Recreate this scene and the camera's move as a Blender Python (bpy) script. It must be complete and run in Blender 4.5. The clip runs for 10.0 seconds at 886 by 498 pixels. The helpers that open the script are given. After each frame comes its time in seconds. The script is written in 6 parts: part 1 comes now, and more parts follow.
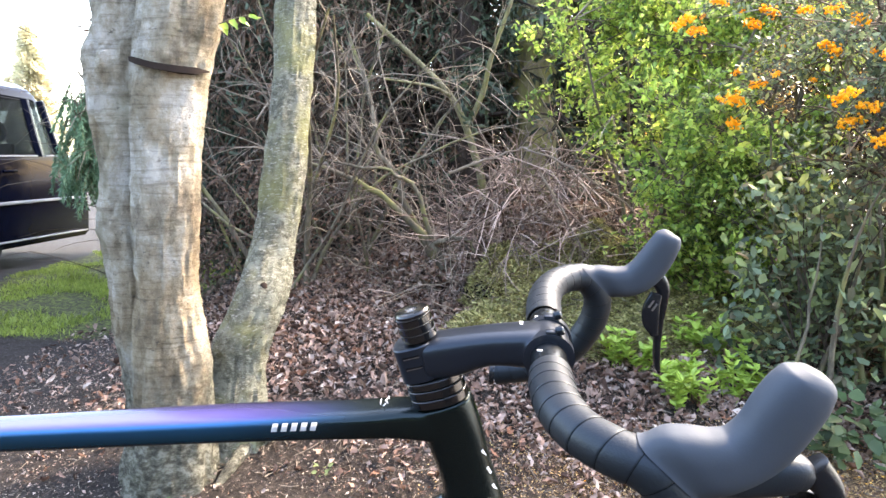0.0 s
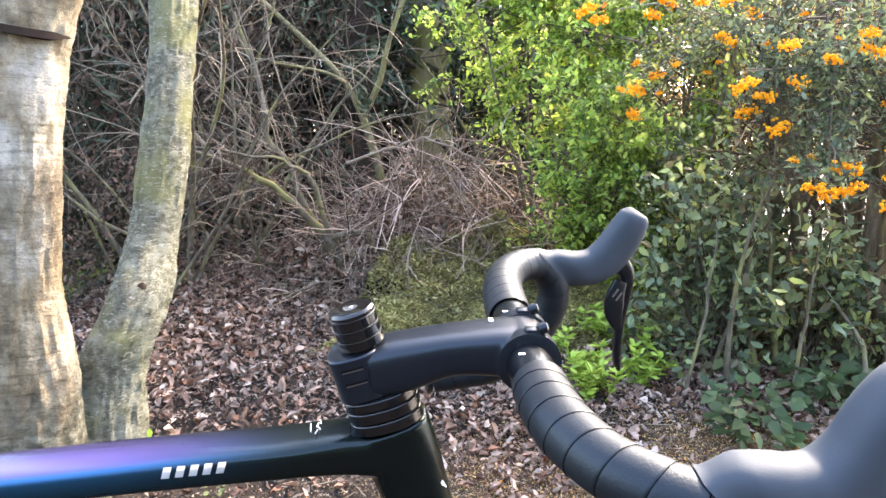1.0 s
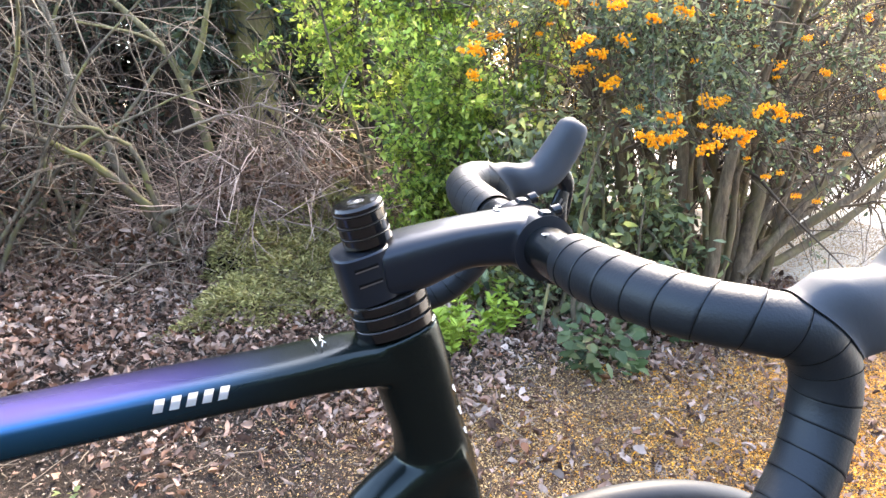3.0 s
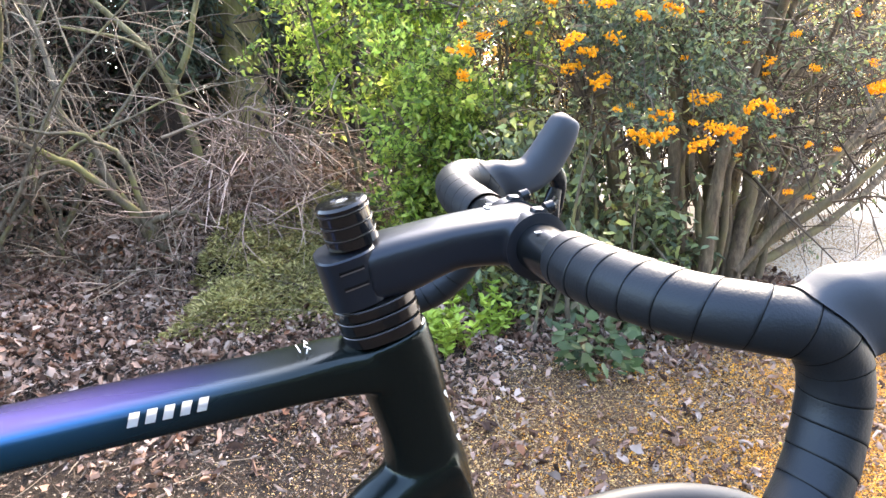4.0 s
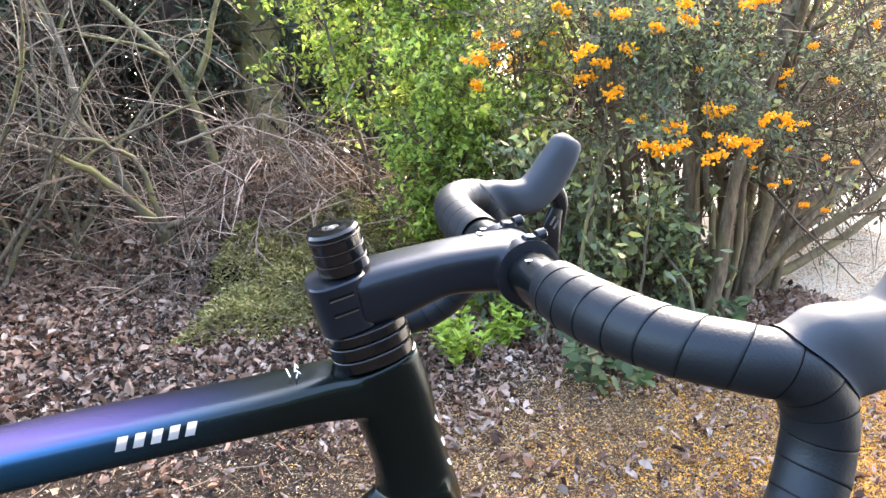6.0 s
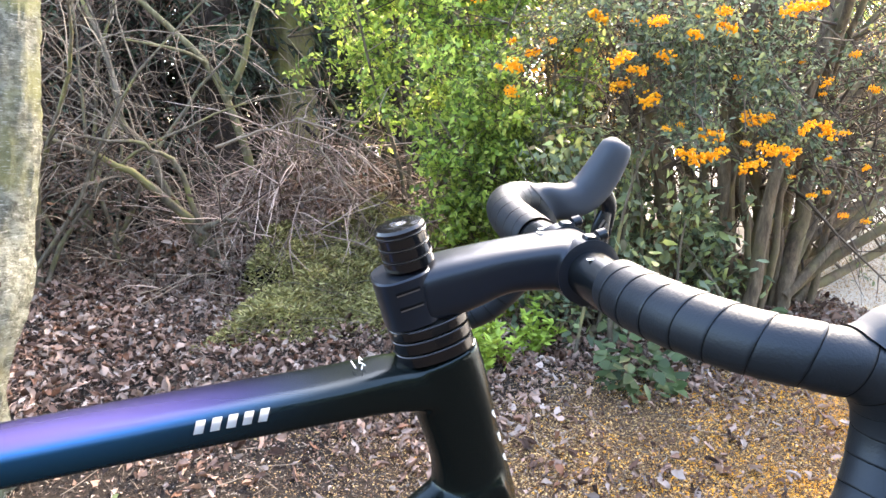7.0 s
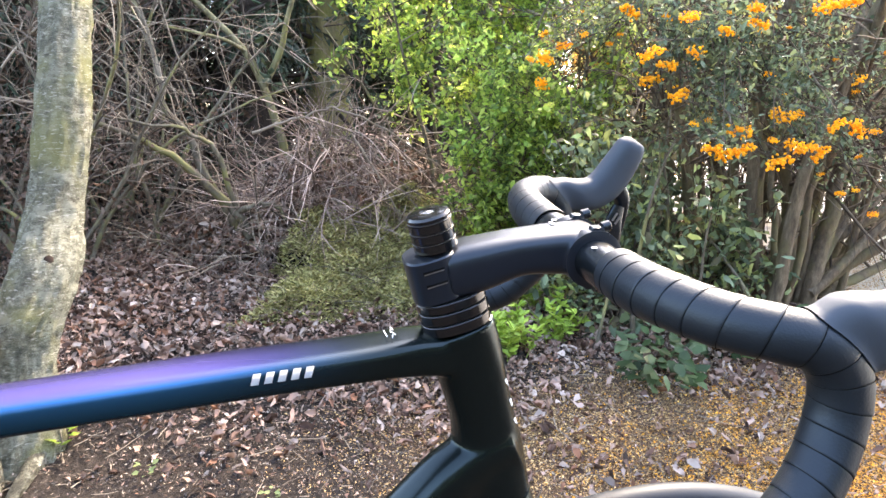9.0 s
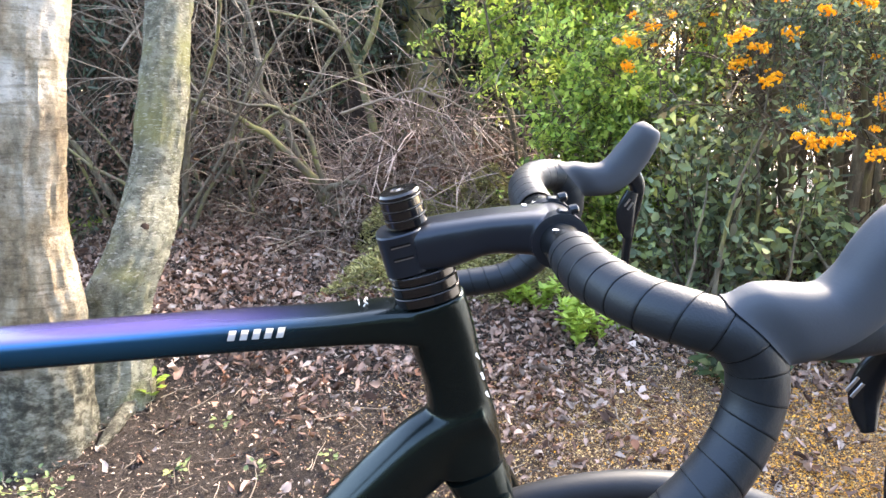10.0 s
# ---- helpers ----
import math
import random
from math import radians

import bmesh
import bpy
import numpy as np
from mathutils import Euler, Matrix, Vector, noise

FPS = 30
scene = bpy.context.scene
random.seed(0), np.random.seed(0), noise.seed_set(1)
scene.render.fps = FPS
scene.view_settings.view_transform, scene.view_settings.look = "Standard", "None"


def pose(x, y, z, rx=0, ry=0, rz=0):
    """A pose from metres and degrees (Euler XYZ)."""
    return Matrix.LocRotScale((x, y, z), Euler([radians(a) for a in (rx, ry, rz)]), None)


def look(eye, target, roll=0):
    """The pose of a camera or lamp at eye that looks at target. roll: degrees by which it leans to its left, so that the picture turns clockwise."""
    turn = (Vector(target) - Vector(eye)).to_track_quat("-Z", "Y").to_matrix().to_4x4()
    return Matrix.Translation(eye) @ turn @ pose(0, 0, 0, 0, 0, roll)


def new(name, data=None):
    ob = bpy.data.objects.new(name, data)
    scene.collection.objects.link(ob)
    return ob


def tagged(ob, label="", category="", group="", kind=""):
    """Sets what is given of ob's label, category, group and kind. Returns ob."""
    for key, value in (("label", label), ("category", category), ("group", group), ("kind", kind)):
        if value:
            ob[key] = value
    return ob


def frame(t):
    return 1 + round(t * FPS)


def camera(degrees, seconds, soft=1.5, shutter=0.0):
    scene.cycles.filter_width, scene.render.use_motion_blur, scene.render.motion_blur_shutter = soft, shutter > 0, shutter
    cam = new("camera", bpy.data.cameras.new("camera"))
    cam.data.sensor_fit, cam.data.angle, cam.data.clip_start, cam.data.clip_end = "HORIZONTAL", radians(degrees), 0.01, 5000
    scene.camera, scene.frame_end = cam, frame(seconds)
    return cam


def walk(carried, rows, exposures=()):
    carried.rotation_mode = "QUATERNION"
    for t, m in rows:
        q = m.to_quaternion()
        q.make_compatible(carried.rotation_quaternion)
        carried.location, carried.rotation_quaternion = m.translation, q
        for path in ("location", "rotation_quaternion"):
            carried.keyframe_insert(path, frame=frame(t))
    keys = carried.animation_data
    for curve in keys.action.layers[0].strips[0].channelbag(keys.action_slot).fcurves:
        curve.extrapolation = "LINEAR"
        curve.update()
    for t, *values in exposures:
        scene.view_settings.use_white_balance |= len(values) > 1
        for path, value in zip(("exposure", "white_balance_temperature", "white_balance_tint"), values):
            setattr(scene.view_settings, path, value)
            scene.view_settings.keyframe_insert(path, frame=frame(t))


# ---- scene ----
cam = camera(67.7, 10.0, soft=1.5)
PATH = [
    (0, (-0.004, 0.016, 1.073), (0.01, 1.995, 0.789), -0.2),
    (0.5, (-0.028, 0.09, 1.059), (0.121, 2.065, 0.783), 0.1),
    (1, (-0.044, 0.148, 1.042), (0.299, 2.097, 0.747), 0.3),
    (1.5, (-0.108, 0.165, 1.032), (0.44, 2.062, 0.713), 0.2),
    (2, (-0.153, 0.176, 0.999), (0.542, 2.019, 0.652), -0.2),
    (2.5, (-0.158, 0.193, 0.982), (0.644, 1.991, 0.628), -0.5),
    (3, (-0.16, 0.205, 0.977), (0.688, 1.98, 0.618), -1.1),
    (4.5, (-0.141, 0.222, 0.972), (0.727, 1.99, 0.622), -2.0),
    (5, (-0.135, 0.219, 0.976), (0.734, 1.987, 0.629), -1.9),
    (6.5, (-0.136, 0.213, 0.987), (0.656, 2.02, 0.661), -1.1),
    (7, (-0.162, 0.213, 0.982), (0.596, 2.037, 0.667), -0.8),
    (7.5, (-0.177, 0.216, 0.984), (0.56, 2.049, 0.677), -0.5),
    (8, (-0.185, 0.211, 0.981), (0.546, 2.047, 0.673), -0.2),
    (8.5, (-0.188, 0.185, 0.982), (0.534, 2.021, 0.655), 0.0),
    (9, (-0.182, 0.154, 0.99), (0.495, 2.004, 0.641), 0.3),
    (9.5, (-0.155, 0.125, 0.998), (0.412, 2.003, 0.61), 0.7),
    (10, (-0.094, 0.103, 0.991), (0.292, 2.024, 0.588), 1.1),
]
walk(cam, [(t, look(eye, target, roll)) for t, eye, target, roll in PATH], exposures=[(0, 4.15, 7700, 15), (10, 4.15, 7700, 15)])

# ---- world and sun ----
SUN_AZ, SUN_EL = 54.0, 45.0          # degrees clockwise from +y, and above the horizon
world = bpy.data.worlds.new("sky")
scene.world = world
world.use_nodes = True
wn = world.node_tree.nodes
sky = wn.new("ShaderNodeTexSky")
sky.sky_type, sky.sun_disc = "NISHITA", False
sky.sun_elevation, sky.sun_rotation = radians(SUN_EL), radians(SUN_AZ)
sky.dust_density, sky.air_density = 1.6, 1.0
wn["Background"].inputs["Strength"].default_value = 0.15
world.node_tree.links.new(sky.outputs[0], wn["Background"].inputs["Color"])
sun = new("sun", bpy.data.lights.new("sun", "SUN"))
sun.data.energy, sun.data.angle, sun.data.color = 1.25, radians(6.0), (1.0, 0.90, 0.76)
to_sun = Vector((math.sin(radians(SUN_AZ)) * math.cos(radians(SUN_EL)), math.cos(radians(SUN_AZ)) * math.cos(radians(SUN_EL)), math.sin(radians(SUN_EL))))
sun.matrix_world = look(to_sun * 50, (0, 0, 0))


# ---- materials ----
def material(name, rough=0.6, metal=0.0, spec=0.5):
    m = bpy.data.materials.new(name)
    m.use_nodes = True
    b = m.node_tree.nodes["Principled BSDF"]
    b.inputs["Roughness"].default_value = rough
    b.inputs["Metallic"].default_value = metal
    b.inputs["Specular IOR Level"].default_value = spec
    return m, m.node_tree.nodes, m.node_tree.links, b


def ramp(nodes, stops):
    r = nodes.new("ShaderNodeValToRGB")
    e = r.color_ramp.elements
    while len(e) < len(stops):
        e.new(0.5)
    for el, (p, c) in zip(e, stops):
        el.position, el.color = p, (*c, 1)
    return r


def noise_tex(nodes, links, scale, detail=5, rough=0.6, coord="Object", stretch=None):
    tc = nodes.new("ShaderNodeTexCoord")
    n = nodes.new("ShaderNodeTexNoise")
    n.inputs["Scale"].default_value, n.inputs["Detail"].default_value, n.inputs["Roughness"].default_value = scale, detail, rough
    src = tc.outputs[coord]
    if stretch:
        mp = nodes.new("ShaderNodeMapping")
        mp.inputs["Scale"].default_value = stretch
        links.new(src, mp.inputs[0])
        src = mp.outputs[0]
    links.new(src, n.inputs["Vector"])
    return n


def bump(nodes, links, b, height, strength, dist):
    bp = nodes.new("ShaderNodeBump")
    bp.inputs["Strength"].default_value, bp.inputs["Distance"].default_value = strength, dist
    links.new(height, bp.inputs["Height"])
    links.new(bp.outputs[0], b.inputs["Normal"])


def mix(nodes, links, fac, a, c, blend="MIX"):
    m = nodes.new("ShaderNodeMix")
    m.data_type, m.blend_type = "RGBA", blend
    for sock, val in ((m.inputs[0], fac), (m.inputs[6], a), (m.inputs[7], c)):
        if hasattr(val, "is_output"):
            links.new(val, sock)
        elif isinstance(val, tuple):
            sock.default_value = (*val, 1)
        else:
            sock.default_value = val
    return m.outputs[2]


def foliage(name, colours, rough=0.5, translucent=0.35, patch=2.0, spec=0.4):
    """Leaf surface: a colour of its own for every leaf, patches of lighter and darker growth, light let through."""
    m, n, l, b = material(name, rough, spec=spec)
    g = n.new("ShaderNodeNewGeometry")
    k = len(colours)
    r = ramp(n, [(i / max(1, k - 1), c) for i, c in enumerate(colours)])
    l.new(g.outputs["Random Per Island"], r.inputs[0])
    nz = noise_tex(n, l, patch, 3)
    v = n.new("ShaderNodeMapRange")
    v.inputs[1].default_value, v.inputs[2].default_value, v.inputs[3].default_value, v.inputs[4].default_value = 0.3, 0.7, 0.7, 1.3
    l.new(nz.outputs[0], v.inputs[0])
    h = n.new("ShaderNodeHueSaturation")
    l.new(r.outputs[0], h.inputs["Color"])
    l.new(v.outputs[0], h.inputs["Value"])
    l.new(h.outputs[0], b.inputs["Base Color"])
    if translucent:
        t = n.new("ShaderNodeBsdfTranslucent")
        l.new(h.outputs[0], t.inputs[0])
        ms = n.new("ShaderNodeMixShader")
        ms.inputs[0].default_value = translucent
        l.new(b.outputs[0], ms.inputs[1])
        l.new(t.outputs[0], ms.inputs[2])
        l.new(ms.outputs[0], n["Material Output"].inputs[0])
    return m


def bark(name, stops, scale=30, stretch=(1, 1, 0.25), strength=0.6, dist=0.006, moss=None, rough=0.85):
    m, n, l, b = material(name, rough, spec=0.25)
    a = noise_tex(n, l, scale, 8, 0.7, stretch=stretch)
    r = ramp(n, stops)
    l.new(a.outputs[0], r.inputs[0])
    col = r.outputs[0]
    if moss:
        z = noise_tex(n, l, 5, 5, 0.65)
        rr = ramp(n, [(0.48, (0, 0, 0)), (0.62, (1, 1, 1))])
        l.new(z.outputs[0], rr.inputs[0])
        col = mix(n, l, rr.outputs[0], col, moss)
    l.new(col, b.inputs["Base Color"])
    bump(n, l, b, a.outputs[0], strength, dist)
    return m


def plain(name, colour, rough, metal=0.0, spec=0.5, grain=0.0, grain_scale=300, coat=0.0, tint=None):
    m, n, l, b = material(name, rough, metal, spec)
    if tint:
        b.inputs["Specular Tint"].default_value = (*tint, 1)
    nz = noise_tex(n, l, 14, 6)
    v = n.new("ShaderNodeMapRange")
    v.inputs[3].default_value, v.inputs[4].default_value = 0.85, 1.15
    l.new(nz.outputs[0], v.inputs[0])
    h = n.new("ShaderNodeHueSaturation")
    h.inputs["Color"].default_value = (*colour, 1)
    l.new(v.outputs[0], h.inputs["Value"])
    l.new(h.outputs[0], b.inputs["Base Color"])
    rv = n.new("ShaderNodeMapRange")
    rv.inputs[3].default_value, rv.inputs[4].default_value = max(0.02, rough - 0.07), rough + 0.07
    l.new(nz.outputs[0], rv.inputs[0])
    l.new(rv.outputs[0], b.inputs["Roughness"])
    b.inputs["Coat Weight"].default_value = coat
    if grain:
        gz = noise_tex(n, l, grain_scale, 2)
        height = gz.outputs[0]
        bump(n, l, b, height, grain, 0.0006)
    return m


def birch_bark():
    """Pale papery bark: cream and tan plates, fine horizontal lines, dark pits, grey-green algae."""
    m, n, l, b = material("birch bark", 0.8, spec=0.25)
    plate = noise_tex(n, l, 7.0, 12, 0.74, stretch=(1, 1, 0.75))
    r = ramp(n, [(0.34, (0.09, 0.075, 0.055)), (0.43, (0.25, 0.21, 0.155)), (0.49, (0.375, 0.325, 0.245)), (0.54, (0.47, 0.425, 0.345)), (0.62, (0.62, 0.59, 0.53))])
    l.new(plate.outputs[0], r.inputs[0])
    big = noise_tex(n, l, 2.6, 4, 0.6)
    rb = ramp(n, [(0.42, (0.80, 0.71, 0.58)), (0.56, (1, 1, 1))])
    l.new(big.outputs[0], rb.inputs[0])
    c = mix(n, l, 0.9, r.outputs[0], rb.outputs[0], "MULTIPLY")
    line = noise_tex(n, l, 16, 7, 0.7, stretch=(0.5, 0.5, 6))
    rl = ramp(n, [(0.38, (0.45, 0.42, 0.38)), (0.5, (1, 1, 1))])
    l.new(line.outputs[0], rl.inputs[0])
    c = mix(n, l, 0.6, c, rl.outputs[0], "MULTIPLY")
    alg = noise_tex(n, l, 4.3, 6, 0.7, stretch=(1, 1, 0.5))
    ra = ramp(n, [(0.52, (0, 0, 0)), (0.66, (0.6, 0.6, 0.6))])
    l.new(alg.outputs[0], ra.inputs[0])
    c = mix(n, l, ra.outputs[0], c, (0.27, 0.25, 0.165))
    pit = noise_tex(n, l, 30, 5, 0.7, stretch=(1, 1, 1.6))
    rp = ramp(n, [(0.31, (0.8, 0.8, 0.8)), (0.38, (0, 0, 0))])
    l.new(pit.outputs[0], rp.inputs[0])
    c = mix(n, l, rp.outputs[0], c, (0.10, 0.085, 0.065))
    tc, sp, foot = n.new("ShaderNodeTexCoord"), n.new("ShaderNodeSeparateXYZ"), n.new("ShaderNodeMath")
    l.new(tc.outputs["Object"], sp.inputs[0])
    foot.operation = "MULTIPLY_ADD"
    l.new(big.outputs[0], foot.inputs[0])
    foot.inputs[1].default_value = -0.9
    l.new(sp.outputs[2], foot.inputs[2])
    old = n.new("ShaderNodeMapRange")
    old.inputs[1].default_value, old.inputs[2].default_value = -0.02, -0.22
    l.new(foot.outputs[0], old.inputs[0])
    ro = ramp(n, [(0.40, (0.05, 0.047, 0.035)), (0.50, (0.13, 0.126, 0.092)), (0.60, (0.27, 0.268, 0.215))])
    l.new(pit.outputs[0], ro.inputs[0])
    c = mix(n, l, old.outputs[0], c, ro.outputs[0])
    l.new(c, b.inputs["Base Color"])
    bump(n, l, b, plate.outputs[0], 1.0, 0.05)
    fine = noise_tex(n, l, 40, 9, 0.75, stretch=(1, 1, 2.2))
    bp = n.new("ShaderNodeBump")
    bp.inputs["Strength"].default_value, bp.inputs["Distance"].default_value = 1.0, 0.02
    l.new(fine.outputs[0], bp.inputs["Height"])
    l.new(b.inputs["Normal"].links[0].from_socket, bp.inputs["Normal"])
    l.new(bp.outputs[0], b.inputs["Normal"])
    return m


def grey_bark():
    m, n, l, b = material("grey lichen bark", 0.85, spec=0.25)
    a = noise_tex(n, l, 46, 10, 0.8, stretch=(1, 1, 1.3))
    r = ramp(n, [(0.36, (0.055, 0.052, 0.038)), (0.47, (0.125, 0.125, 0.092)), (0.56, (0.20, 0.202, 0.15)), (0.64, (0.38, 0.38, 0.30))])
    l.new(a.outputs[0], r.inputs[0])
    blot = noise_tex(n, l, 17, 8, 0.75, stretch=(1, 1, 1.5))
    rb = ramp(n, [(0.50, (0, 0, 0)), (0.56, (0.75, 0.75, 0.75))])
    l.new(blot.outputs[0], rb.inputs[0])
    pale = mix(n, l, rb.outputs[0], r.outputs[0], (0.285, 0.29, 0.225))
    z = noise_tex(n, l, 4.5, 5, 0.6)
    rr = ramp(n, [(0.46, (0, 0, 0)), (0.60, (0.75, 0.75, 0.75))])
    l.new(z.outputs[0], rr.inputs[0])
    c = mix(n, l, rr.outputs[0], pale, (0.215, 0.215, 0.085))
    dash = noise_tex(n, l, 85, 4, 0.6, stretch=(0.6, 0.6, 2.4))
    rd = ramp(n, [(0.59, (0, 0, 0)), (0.65, (0.55, 0.55, 0.55))])
    l.new(dash.outputs[0], rd.inputs[0])
    c = mix(n, l, rd.outputs[0], c, (0.58, 0.57, 0.50))
    rot = noise_tex(n, l, 7, 6, 0.7, stretch=(1, 1, 0.7))
    rq = ramp(n, [(0.62, (0, 0, 0)), (0.70, (0.8, 0.8, 0.8))])
    l.new(rot.outputs[0], rq.inputs[0])
    c = mix(n, l, rq.outputs[0], c, (0.045, 0.038, 0.026))
    l.new(c, b.inputs["Base Color"])
    bump(n, l, b, blot.outputs[0], 1.0, 0.05)
    bp = n.new("ShaderNodeBump")
    bp.inputs["Strength"].default_value, bp.inputs["Distance"].default_value = 1.0, 0.015
    l.new(a.outputs[0], bp.inputs["Height"])
    l.new(b.inputs["Normal"].links[0].from_socket, bp.inputs["Normal"])
    l.new(bp.outputs[0], b.inputs["Normal"])
    return m


def ground_material():
    """Dark soil with crumbs and rotted litter, a lawn on one side and a paved strip beyond the shrubs."""
    m, n, l, b = material("soil", 0.95, spec=0.15)
    fine = noise_tex(n, l, 55, 10, 0.75)
    r = ramp(n, [(0.34, (0.008, 0.0065, 0.0055)), (0.48, (0.024, 0.0190, 0.0160)), (0.58, (0.054, 0.043, 0.036)), (0.72, (0.20, 0.165, 0.138))])
    l.new(fine.outputs[0], r.inputs[0])
    big = noise_tex(n, l, 2.2, 5)
    c = mix(n, l, big.outputs[0], r.outputs[0], (0.026, 0.0205, 0.017), "MIX")
    tc = n.new("ShaderNodeTexCoord")
    sp = n.new("ShaderNodeSeparateXYZ")
    l.new(tc.outputs["Object"], sp.inputs[0])

    def zone(src, a, bb, wob):
        w = noise_tex(n, l, 1.6, 6, 0.7)
        ad = n.new("ShaderNodeMath")
        ad.operation = "MULTIPLY_ADD"
        l.new(w.outputs[0], ad.inputs[0])
        ad.inputs[1].default_value = wob
        l.new(src, ad.inputs[2])
        mr = n.new("ShaderNodeMapRange")
        mr.inputs[1].default_value, mr.inputs[2].default_value = a + wob * 0.5, bb + wob * 0.5
        l.new(ad.outputs[0], mr.inputs[0])
        return mr.outputs[0]

    def both(a, bb):
        mu = n.new("ShaderNodeMath")
        mu.operation = "MULTIPLY"
        l.new(a, mu.inputs[0])
        l.new(bb, mu.inputs[1])
        return mu.outputs[0]
    mulch = both(both(zone(sp.outputs[0], 0.15, 0.8, 0.5), zone(sp.outputs[1], 2.15, 1.8, 0.4)), zone(sp.outputs[1], 0.3, 1.0, 0.6))
    mz = noise_tex(n, l, 150, 6, 0.8)
    mr = ramp(n, [(0.38, (0.026, 0.018, 0.014)), (0.48, (0.085, 0.052, 0.032)), (0.57, (0.20, 0.12, 0.058)), (0.67, (0.46, 0.29, 0.12))])
    l.new(mz.outputs[0], mr.inputs[0])
    c = mix(n, l, mulch, c, mr.outputs[0])
    left = zone(sp.outputs[0], -1.5, -1.8, 0.5)
    lawn = both(left, zone(sp.outputs[1], 3.75, 4.0, 0.8))
    gz = noise_tex(n, l, 30, 8, 0.7)
    gr = ramp(n, [(0.42, (0.035, 0.028, 0.02)), (0.50, (0.065, 0.068, 0.026)), (0.60, (0.13, 0.155, 0.038)), (0.74, (0.24, 0.26, 0.08))])
    l.new(gz.outputs[0], gr.inputs[0])
    c = mix(n, l, lawn, c, gr.outputs[0])
    road = zone(sp.outputs[0], -3.72, -3.80, 0.1)
    az = noise_tex(n, l, 120, 5, 0.7)
    ar = ramp(n, [(0.35, (0.018, 0.018, 0.019)), (0.65, (0.045, 0.044, 0.043))])
    l.new(az.outputs[0], ar.inputs[0])
    c = mix(n, l, road, c, ar.outputs[0])
    pz = noise_tex(n, l, 60, 8, 0.7)
    pr = ramp(n, [(0.3, (0.60, 0.565, 0.49)), (0.7, (0.76, 0.72, 0.64))])
    l.new(pz.outputs[0], pr.inputs[0])
    c = mix(n, l, zone(sp.outputs[0], 2.55, 2.85, 0.4), c, pr.outputs[0])
    l.new(c, b.inputs["Base Color"])
    bump(n, l, b, fine.outputs[0], 1.0, 0.02)
    return m


def shift_paint():
    """Colour-flip bicycle paint: black at the head; further back its sheen is painted in, violet on top and blue on the
    shoulder.
    """
    m, n, l, b = material("violet blue fade paint", 0.22, 0.15, 0.32)
    b.inputs["Specular Tint"].default_value = (0.70, 0.92, 1.0, 1)
    tc = n.new("ShaderNodeTexCoord")
    sp = n.new("ShaderNodeSeparateXYZ")
    l.new(tc.outputs["Object"], sp.inputs[0])
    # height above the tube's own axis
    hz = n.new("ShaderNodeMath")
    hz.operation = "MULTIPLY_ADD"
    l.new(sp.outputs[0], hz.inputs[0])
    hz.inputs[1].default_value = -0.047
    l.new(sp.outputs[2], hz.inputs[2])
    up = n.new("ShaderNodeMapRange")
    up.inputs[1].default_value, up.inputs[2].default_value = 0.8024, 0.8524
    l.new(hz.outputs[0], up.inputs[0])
    # the bright blue stop paints the reflection line along the shoulder
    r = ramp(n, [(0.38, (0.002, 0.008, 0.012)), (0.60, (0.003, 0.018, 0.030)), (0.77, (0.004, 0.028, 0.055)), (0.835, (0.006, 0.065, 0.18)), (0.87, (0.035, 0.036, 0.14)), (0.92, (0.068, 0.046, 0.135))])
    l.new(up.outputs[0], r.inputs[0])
    fx = n.new("ShaderNodeMapRange")
    fx.interpolation_type = "SMOOTHSTEP"
    fx.inputs[1].default_value, fx.inputs[2].default_value = -0.24, -0.055
    l.new(sp.outputs[0], fx.inputs[0])
    # the violet sheen is painted along the near shoulder and darkens across the top
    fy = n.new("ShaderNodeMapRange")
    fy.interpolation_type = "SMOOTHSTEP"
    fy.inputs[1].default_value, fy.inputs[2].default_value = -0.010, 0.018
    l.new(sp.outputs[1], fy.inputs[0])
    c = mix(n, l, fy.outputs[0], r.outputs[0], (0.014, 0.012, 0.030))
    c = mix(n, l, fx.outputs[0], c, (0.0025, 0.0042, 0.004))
    l.new(c, b.inputs["Base Color"])
    fl = noise_tex(n, l, 900, 2)
    bump(n, l, b, fl.outputs[0], 0.05, 0.0002)
    return m


